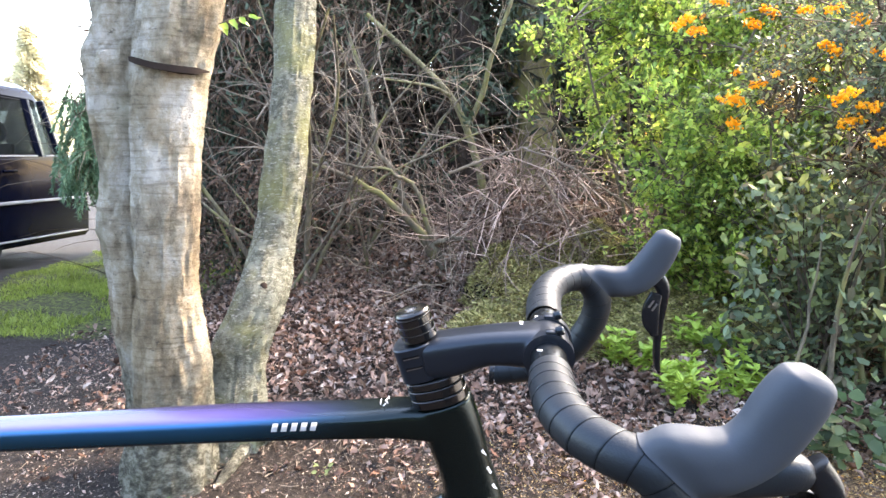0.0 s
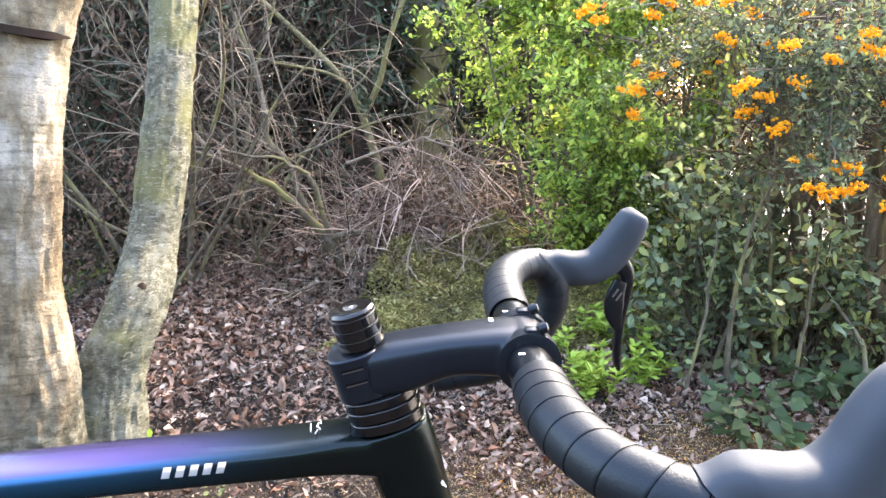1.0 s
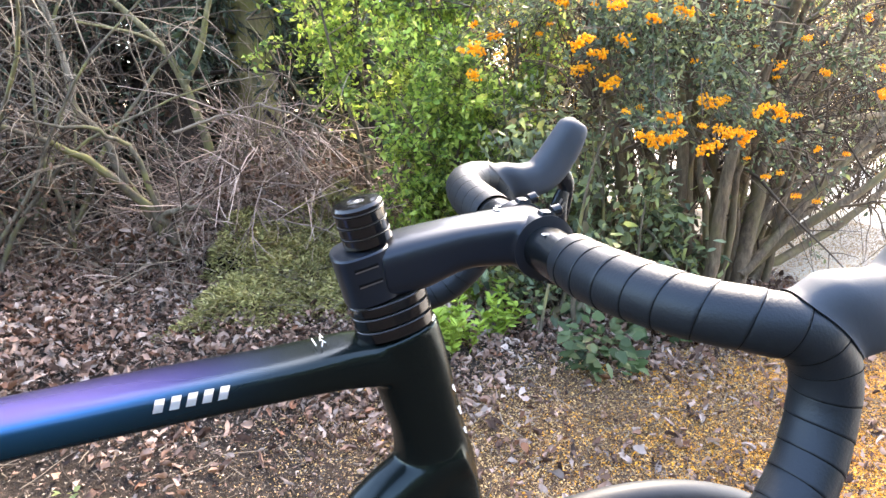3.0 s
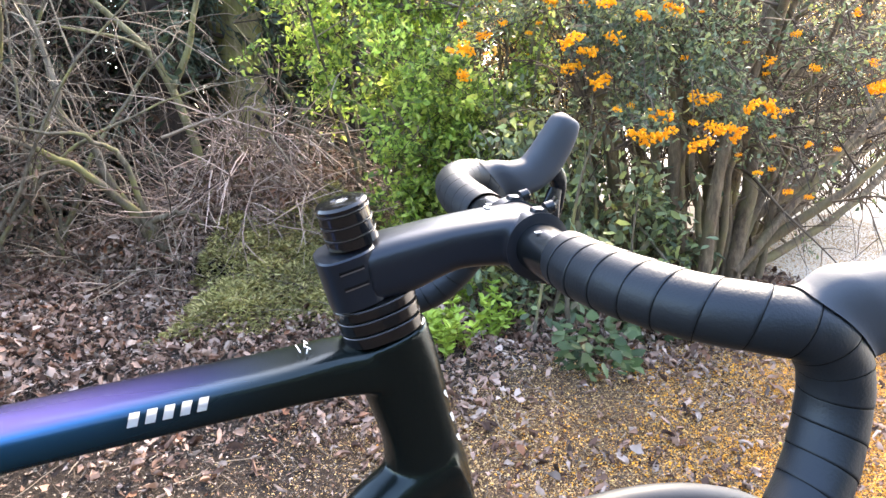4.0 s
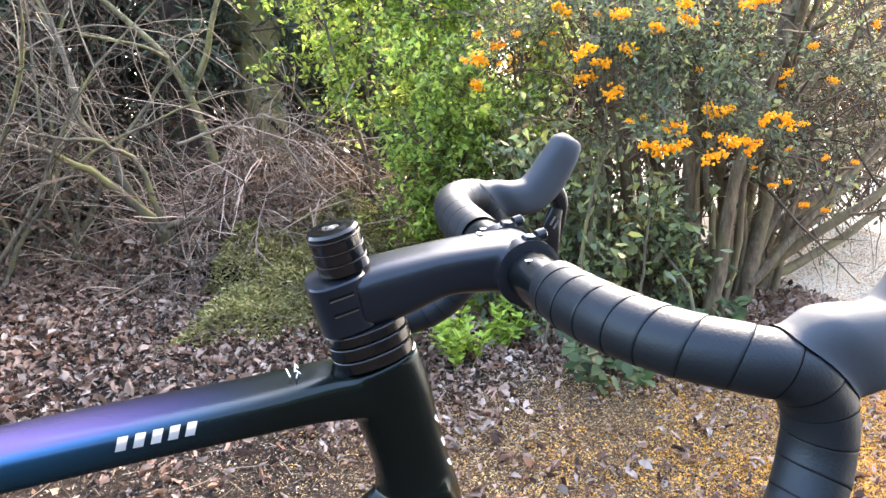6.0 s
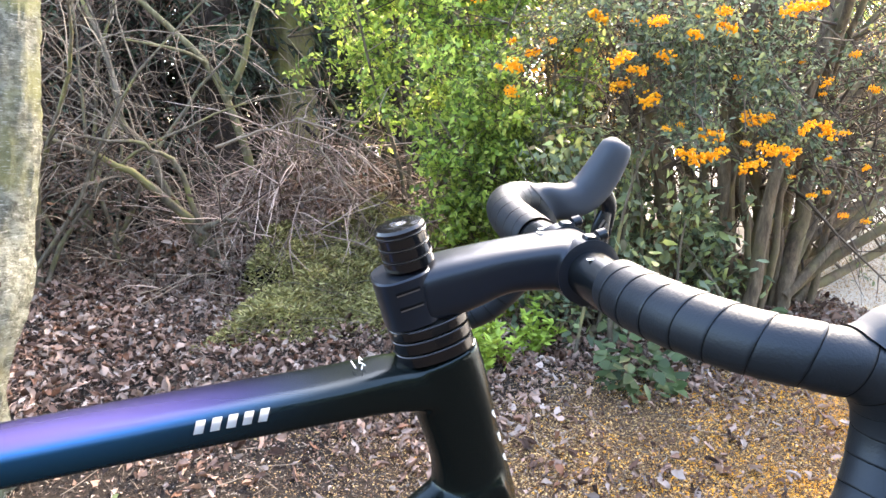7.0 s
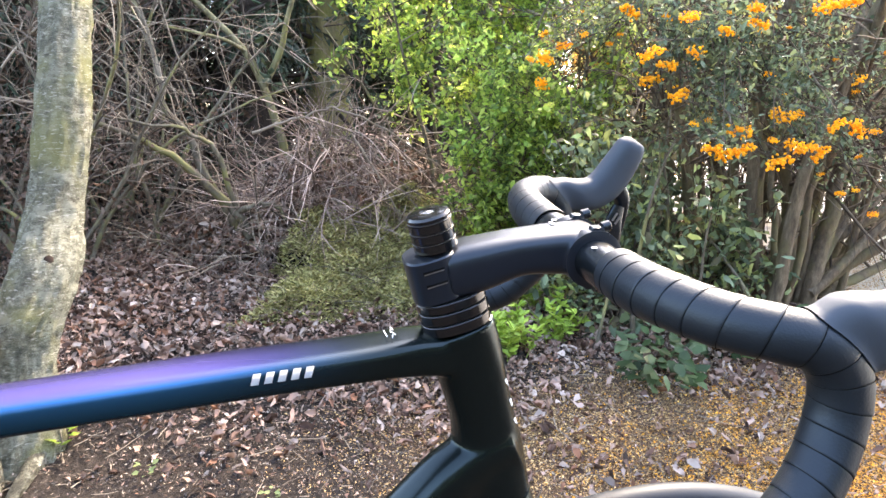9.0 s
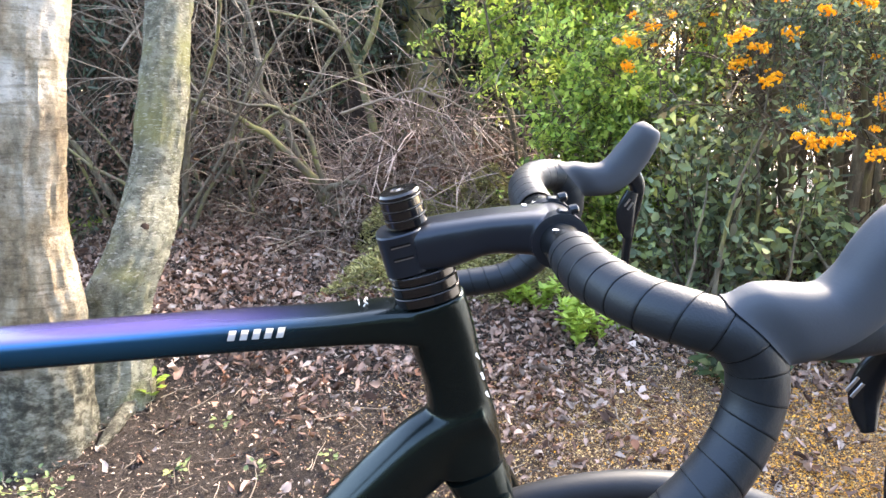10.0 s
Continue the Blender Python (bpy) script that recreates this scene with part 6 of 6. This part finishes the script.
def build_bicycle():
    bike = thing("road_bicycle", "black road bicycle with violet blue top tube and drop bars", "bicycle", pose(-0.003, 0.703, 0.0, LEAN_B))

    def on_axis(s, x=0.0):
        p = HEAD + AX * s
        return (p.x + x, 0.0, p.z)

    # frame moulding: head tube, top tube, down tube
    hx = [(*on_axis(s, o), w, d) for s, o, w, d in ((0.0, 0.002, 0.045, 0.056), (-0.03, 0.003, 0.043, 0.056), (-0.08, 0.003, 0.042, 0.052), (-0.12, 0.0, 0.046, 0.060), (-0.170, -0.004, 0.050, 0.060))]
    head = loft(hx, 24, 40, (0, 1, 0), 2.5, 0)
    top = loft([(0.012, 0, 0.824, 0.040, 0.036), (-0.03, 0, 0.8295, 0.043, 0.031), (-0.08, 0, 0.8285, 0.045, 0.026), (-0.2, 0, 0.8253, 0.046, 0.0245), (-0.42, 0, 0.815, 0.040, 0.024), (-0.56, 0, 0.809, 0.034, 0.025)], 40, 48, (0, 1, 0), 4.2, 0)
    down = loft([(0.055, 0, 0.734, 0.044, 0.060), (0.02, 0, 0.716, 0.046, 0.070), (-0.03, 0, 0.672, 0.050, 0.066), (-0.2, 0, 0.492, 0.052, 0.058), (-0.41, 0, 0.27, 0.052, 0.056)], 40, 48, (-0.2, 0.96, 0.2), 2.9, 0)
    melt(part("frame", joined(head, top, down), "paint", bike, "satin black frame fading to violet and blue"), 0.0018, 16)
    rear = joined(
        loft([(-0.42, 0, 0.27, 0.04, 0.045), (-0.49, 0, 0.55, 0.03, 0.036), (-0.555, 0, 0.83, 0.03, 0.036)], 16, 20),
        *[loft([(-0.53, s * 0.012, 0.72, 0.012, 0.014), (-0.64, s * 0.045, 0.53, 0.012, 0.014), (-0.79, s * 0.066, 0.337, 0.012, 0.016)], 14, 14) for s in (-1, 1)],
        *[loft([(-0.43, s * 0.02, 0.27, 0.018, 0.024), (-0.6, s * 0.05, 0.30, 0.014, 0.02), (-0.79, s * 0.066, 0.337, 0.012, 0.016)], 14, 14) for s in (-1, 1)])
    part("rear_triangle", rear, "black", bike)
    # plain white marks on the tube's flank (slanted blocks) and a script-like mark on its top
    for k in range(5):
        x0, w, tall, slant = -0.1555 + k * 0.0089, 0.0052, 0.0080, 0.0022
        zz = 0.8295 + (x0 + 0.12) * 0.03
        bm = bmesh.new()
        bm.faces.new([bm.verts.new(p) for p in ((x0, -0.0236, zz), (x0 + w, -0.0236, zz), (x0 + w + slant, -0.0228, zz + tall), (x0 + slant, -0.0228, zz + tall))])
        bmesh.ops.solidify(bm, geom=bm.faces[:], thickness=-0.0008)
        part("decal", bm, "white", bike, "plain white slanted mark", False)
    for k, (x0, y0, ln, an) in enumerate(((-0.052, -0.006, 0.006, 70), (-0.050, -0.001, 0.006, 110), (-0.051, 0.004, 0.007, 75), (-0.049, 0.008, 0.006, 100), (-0.056, 0.000, 0.012, 90))):
        part("decal", box(0, 0, 0, ln * 0.9, 0.0006, 0.0006, 0, pose(x0, y0, 0.8462, 0, -2, an)), "white", bike, "thin white script mark", False)
    for k in range(3):
        s0 = -0.052 - 0.019 * k
        p = HEAD + AX * s0
        part("decal", box(0, 0, 0, 0.0026, 0.0008, 0.009, 0, pose(p.x + 0.0262, -0.0135, p.z, 0, -16.5 - 14, 40)), "white", bike, "plain white slanted mark", False)

    def steering(name, bm, mat, parent=bike, label="", smooth=True):
        bm.transform(STEER)
        return part(name, bm, mat, parent, label, smooth)

    def along(bm):
        bm.transform(TILT_AX)
        return bm
    # headset cover and spacers under the stem
    for z0, z1 in ((0.0008, 0.0095), (0.0105, 0.0192), (0.0202, 0.0275)):
        steering("spacer", along(round_slab(0.054, 0.044, z0, z1, 2.5, 0.0007, shift=0.001)), "spacer")
        steering("spacer_edge", along(round_slab(0.05405, 0.04405, z1 - 0.0001, z1 + 0.0001, 2.5, 0.0001, shift=0.001)), "dim_edge")
    # stem: rear cover round the steerer, arm, clamp, faceplate
    cover = steering("stem_cover", along(round_slab(0.038, 0.0415, 0.0284, 0.0630, 2.8, 0.0010, shift=-0.0075)), "alloy")
    for z in (0.0555, 0.045):
        for sy in (-1, 1):
            groove = along(box(-0.0085, sy * 0.0203, z, 0.016, 0.0014, 0.0018, 0.0006))
            steering("groove", groove, "seam", cover, "dark slot in the cover")
            steering("groove_lip", along(box(-0.0085, sy * 0.0206, z - 0.0012, 0.015, 0.0010, 0.0008)), "edge", cover, "thin bright lip of the slot")
    arm = loft([(-0.012, 0, 0.8925, 0.0425, 0.037), (0.012, 0, 0.8975, 0.043, 0.0385), (0.045, 0, 0.9063, 0.042, 0.032), (0.08, 0, 0.9085, 0.045, 0.036), (0.096, 0, 0.908, 0.046, 0.038)], 28, 40, (0, 1, 0), 3.4, 0)
    clamp = ring_solid([(0.0205, -0.024), (0.0215, -0.022), (0.0215, 0.022), (0.0205, 0.024)], 48, pose(0.097, 0, 0.906, 90))
    melt(steering("stem", joined(arm, clamp), "alloy", bike, "matt black alloy stem"), 0.0013, 8)
    face = steering("faceplate", joined(*[ring_solid([(0.019, a), (0.0225, a + 0.001), (0.0225, b - 0.001), (0.019, b)], 48, pose(0.0985, 0, 0.906, 90)) for a, b in ((-0.0245, -0.012), (0.012, 0.0245))]), "alloy")
    for sy in (-0.018, 0.018):
        for up in (1, -1):
            steering("bolt", ring_solid([(0.0015, 0), (0.0042, 0.0), (0.0042, 0.006), (0.003, 0.007), (0.0015, 0.0055)], 16, pose(0.104, sy, 0.906 + up * 0.0235, 0, 75 if up > 0 else 105)), "lever", face)
            steering("lug", box(0.100, sy, 0.906 + up * 0.0215, 0.011, 0.009, 0.007, 0.002), "alloy", face)
    steering("stem_mark", box(0.074, 0.006, 0.9265, 0.003, 0.006, 0.0008), "white", face, "small white mark", False)
    # spacers and cap above the stem
    for z0, z1 in ((0.0648, 0.0718), (0.0726, 0.0796), (0.0804, 0.0874)):
        steering("spacer", along(ring_solid([(0.0155, z0), (0.0164, z0 + 0.0006), (0.0164, z1 - 0.0006), (0.0155, z1)], 48)), "spacer")
        steering("spacer_edge", along(ring_solid([(0.0160, z1 + 0.0001), (0.01648, z1 + 0.0002), (0.01648, z1 + 0.0005), (0.0160, z1 + 0.0006)], 48)), "edge")
    cap = steering("top_cap", along(ring_solid([(0.0160, 0.0882), (0.0164, 0.0888), (0.0164, 0.0908), (0.0150, 0.0925), (0.010, 0.0932), (0.006, 0.0930), (0.0055, 0.0915)], 48)), "spacer")
    steering("bolt", along(ring_solid([(0.001, 0.0905), (0.005, 0.0905), (0.005, 0.0925), (0.0028, 0.0927), (0.0026, 0.091)], 24)), "steel", cap)
    # handlebar
    def widen(x, y, z, *size):
        """Carries the outer bar and the hoods out to the full width."""
        k = float(smoothstep(0.06, 0.18, abs(y)))
        if y < 0:
            flare = float(smoothstep(0.87, 0.79, z)) * k
            return (x + 0.003 * k - 0.010 * flare, y - 0.001 * k - 0.012 * flare, z + 0.003 + 0.004 * k, *size)
        return (x, y + 0.018 * k, z + 0.002 * k - 0.011 * k * float(smoothstep(0.84, 0.78, z)), *size)

    def outer(*rows):
        return [widen(*q) for q in rows]
    bar = steering("handlebar", loft([(0.098, -0.062, 0.906, 0.0318, 0.0318), (0.098, 0, 0.906, 0.0318, 0.0318), (0.098, 0.062, 0.906, 0.0318, 0.0318)], 12, 36, (0, 0, 1), 2.0), "black", bike, "black carbon drop handlebar")
    for sy in (-1, 1):
        steering("bar_mark", box(0.090, sy * 0.038, 0.9203, 0.005, 0.0022, 0.0006, 0, None), "white", bar, "small white outline mark", False)
        run = [(0.098, sy * 0.060, 0.906), (0.098, sy * 0.085, 0.906), (0.101, sy * 0.12, 0.907), (0.112, sy * 0.152, 0.907), (0.131, sy * 0.174, 0.907), (0.151, sy * 0.184, 0.903), (0.165, sy * 0.187, 0.886), (0.167, sy * 0.190, 0.862), (0.158, sy * 0.194, 0.834), (0.137, sy * 0.199, 0.808), (0.106, sy * 0.204, 0.788), (0.046, sy * 0.210, 0.774)]
        run = [widen(*q) for q in run]
        wrap, line = bar_tape(run, (0.0176, 0.0182, 0.0175, 0.0164, 0.0160, 0.0160, 0.0163, 0.0164, 0.0164, 0.0164, 0.0162, 0.0160), 0.0175, sy)
        tape = mesh_object("bar_tape", wrap, "tape", bar, "wrapped black bar tape")
        tubes("tape_seam", [(line, np.full(len(line), 0.0002))], "seam", tape, 4)
        steering("end_plug", ring_solid([(0.004, 0.0), (0.0154, 0.001), (0.016, 0.003), (0.016, 0.007), (0.012, 0.008)], 30, pose(0.0455, sy * 0.226, 0.774 - sy * 0.009, 0, -90 + 4)), "lever", bar)
        far_rows = outer((0.122, 0.171, 0.9065, 0.0312, 0.0312), (0.138, 0.1795, 0.9060, 0.0318, 0.0318), (0.152, 0.1835, 0.9045, 0.0312, 0.0305), (0.168, 0.1855, 0.9025, 0.0312, 0.0339), (0.188, 0.186, 0.900, 0.0307, 0.0357), (0.206, 0.186, 0.903, 0.0298, 0.0365), (0.220, 0.186, 0.914, 0.0298, 0.0383), (0.231, 0.186, 0.930, 0.0298, 0.0374), (0.239, 0.185, 0.946, 0.0288, 0.0339), (0.243, 0.185, 0.956, 0.0260, 0.0296), (0.2447, 0.185, 0.9605, 0.0186, 0.0209), (0.2455, 0.185, 0.962, 0.0074, 0.0087))
        near_rows = [(0.126, -0.172, 0.9120, 0.0306, 0.0306), (0.142, -0.180, 0.9135, 0.0316, 0.0316), (0.157, -0.184, 0.9165, 0.0340, 0.0420), (0.174, -0.186, 0.9170, 0.0340, 0.0460), (0.192, -0.187, 0.9190, 0.0322, 0.0420), (0.207, -0.187, 0.9250, 0.0312, 0.0385), (0.2195, -0.187, 0.9390, 0.0308, 0.0380), (0.228, -0.187, 0.9560, 0.0312, 0.0390), (0.2352, -0.187, 0.9695, 0.0300, 0.0370), (0.240, -0.187, 0.9765, 0.0270, 0.0310), (0.2425, -0.187, 0.981, 0.018, 0.020), (0.2433, -0.187, 0.9825, 0.007, 0.008)]
        shell = loft(near_rows if sy < 0 else far_rows, 60, 40, (0, 1, 0), 2.7, 0.3)
        cut = bmesh.ops.bisect_plane(shell, geom=shell.verts[:] + shell.edges[:] + shell.faces[:], plane_co=(0.1445, 0, 0.934) if sy < 0 else (0.142, 0, 0.926), plane_no=(0.70, 0, 0.71), clear_inner=True)
        # the rim settles onto the tape it is pulled over
        core = smooth_curve(run, 200)
        for v in shell.verts:
            q = np.array(v.co)
            near = core[np.argmin(((core - q) ** 2).sum(1))]
            off, reach = q - near, (v.co - Vector((0.1445, 0, 0.934) if sy < 0 else (0.142, 0, 0.926))).dot(Vector((0.70, 0, 0.71)))
            w = 1 - float(smoothstep(0.0, 0.016, reach))
            v.co = Vector(near + off * (1 - w + w * (0.0172 if sy < 0 else 0.0168) / np.linalg.norm(off)))
        hood = steering("brake_hood", shell, "rubber", bike, "grey black rubber brake hood")
        if sy < 0:
            steering("lever_body", loft([(0.186, -0.187, 0.9060, 0.024, 0.016), (0.205, -0.187, 0.9090, 0.026, 0.022), (0.222, -0.187, 0.9130, 0.026, 0.026), (0.238, -0.187, 0.9150, 0.024, 0.024), (0.246, -0.187, 0.9120, 0.018, 0.016)], 24, 24, (0, 1, 0), 2.6), "tape", hood, "black resin lever body")
        reach = 0.017 if sy < 0 else 0.0
        lever = steering("brake_lever", loft([(q[0] + reach, *q[1:]) for q in outer((0.228, sy * 0.185, 0.912, 0.017, 0.022), (0.2405, sy * 0.186, 0.897, 0.016, 0.017), (0.2435, sy * 0.188, 0.876, 0.014, 0.012), (0.2425, sy * 0.191, 0.850, 0.013, 0.010), (0.243, sy * 0.195, 0.822, 0.012, 0.009), (0.246, sy * 0.199, 0.799, 0.011, 0.008), (0.250, sy * 0.201, 0.788, 0.007, 0.004))], 40, 24, (0, 1, 0), 3.0), "lever", hood, "glossy black brake lever")
        pad = steering("shift_paddle", loft([(q[0] + reach, *q[1:]) for q in outer((0.233, sy * 0.176, 0.890, 0.007, 0.014), (0.228, sy * 0.174, 0.872, 0.007, 0.020), (0.229, sy * 0.174, 0.855, 0.006, 0.019), (0.235, sy * 0.176, 0.838, 0.005, 0.009))], 20, 20, (0, 1, 0), 3.0), "lever", hood, "black shift paddle")
        for k in range(2):
            steering("paddle_mark", box(0, 0, 0, 0.002, 0.0008, 0.010, 0, pose(0.227 + 0.004 * k, sy * (0.192 - 0.0038), 0.881 - 0.004 * k, 0, 30)), "edge", pad, "small grey mark", False)
    # fork and wheels
    fork = steering("fork", joined(
        loft([(*on_axis(-0.171, -0.002), 0.050, 0.058), (*on_axis(-0.19, 0.002), 0.060, 0.054), (*on_axis(-0.212, 0.006), 0.07, 0.042)], 12, 32, (0, 1, 0), 2.6),
        *[loft([(*on_axis(-0.196, 0.002)[:1], s * 0.026, on_axis(-0.196)[2], 0.022, 0.046), (0.082, s * 0.036, 0.62, 0.018, 0.042), (0.125, s * 0.042, 0.5, 0.015, 0.034), (0.20, s * 0.05, 0.337, 0.013, 0.02)], 24, 20) for s in (-1, 1)]), "paint", bike, "black carbon fork")
    for cx, steer in ((0.20, True), (-0.79, False)):
        m = Matrix.Translation((cx, 0, 0.337)) @ Matrix.Rotation(radians(90), 4, "X")
        m = STEER @ m if steer else m
        wheel = thing("wheel", "", "")
        wheel.parent = bike

        def torus(profile, sides=96):
            bm = bmesh.new()
            rings = [[bm.verts.new((r * math.cos(2 * math.pi * j / sides), r * math.sin(2 * math.pi * j / sides), z)) for r, z in profile] for j in range(sides)]
            k = len(profile)
            for j in range(sides):
                for i in range(k):
                    bm.faces.new((rings[j][i], rings[j][(i + 1) % k], rings[(j + 1) % sides][(i + 1) % k], rings[(j + 1) % sides][i]))
            bm.transform(m)
            return bm
        part("tyre", torus([(0.322 + 0.0145 * math.cos(a), 0.0145 * math.sin(a)) for a in np.linspace(0, 2 * np.pi, 18, endpoint=False)]), "tyre", wheel, "smooth black road tyre")
        part("rim", torus([(0.312, -0.0125), (0.306, -0.0135), (0.285, -0.012), (0.268, -0.004), (0.268, 0.004), (0.285, 0.012), (0.306, 0.0135), (0.312, 0.0125)]), "black", wheel, "deep black carbon rim")
        part("hub", ring_solid([(0.008, -0.05), (0.02, -0.036), (0.022, -0.03), (0.012, -0.02), (0.012, 0.02), (0.022, 0.03), (0.02, 0.036), (0.008, 0.05)], 24, m), "lever", wheel)
        for k in range(20):
            a = 2 * math.pi * k / 20
            z = 0.03 if k % 2 else -0.03
            p0 = m @ Vector((0.02 * math.cos(a + 0.9), 0.02 * math.sin(a + 0.9), z))
            p1 = m @ Vector((0.27 * math.cos(a), 0.27 * math.sin(a), 0))
            tubes("spoke", [(np.array([p0, p1]), [0.001, 0.001])], "lever", wheel, 5)


build_bicycle()
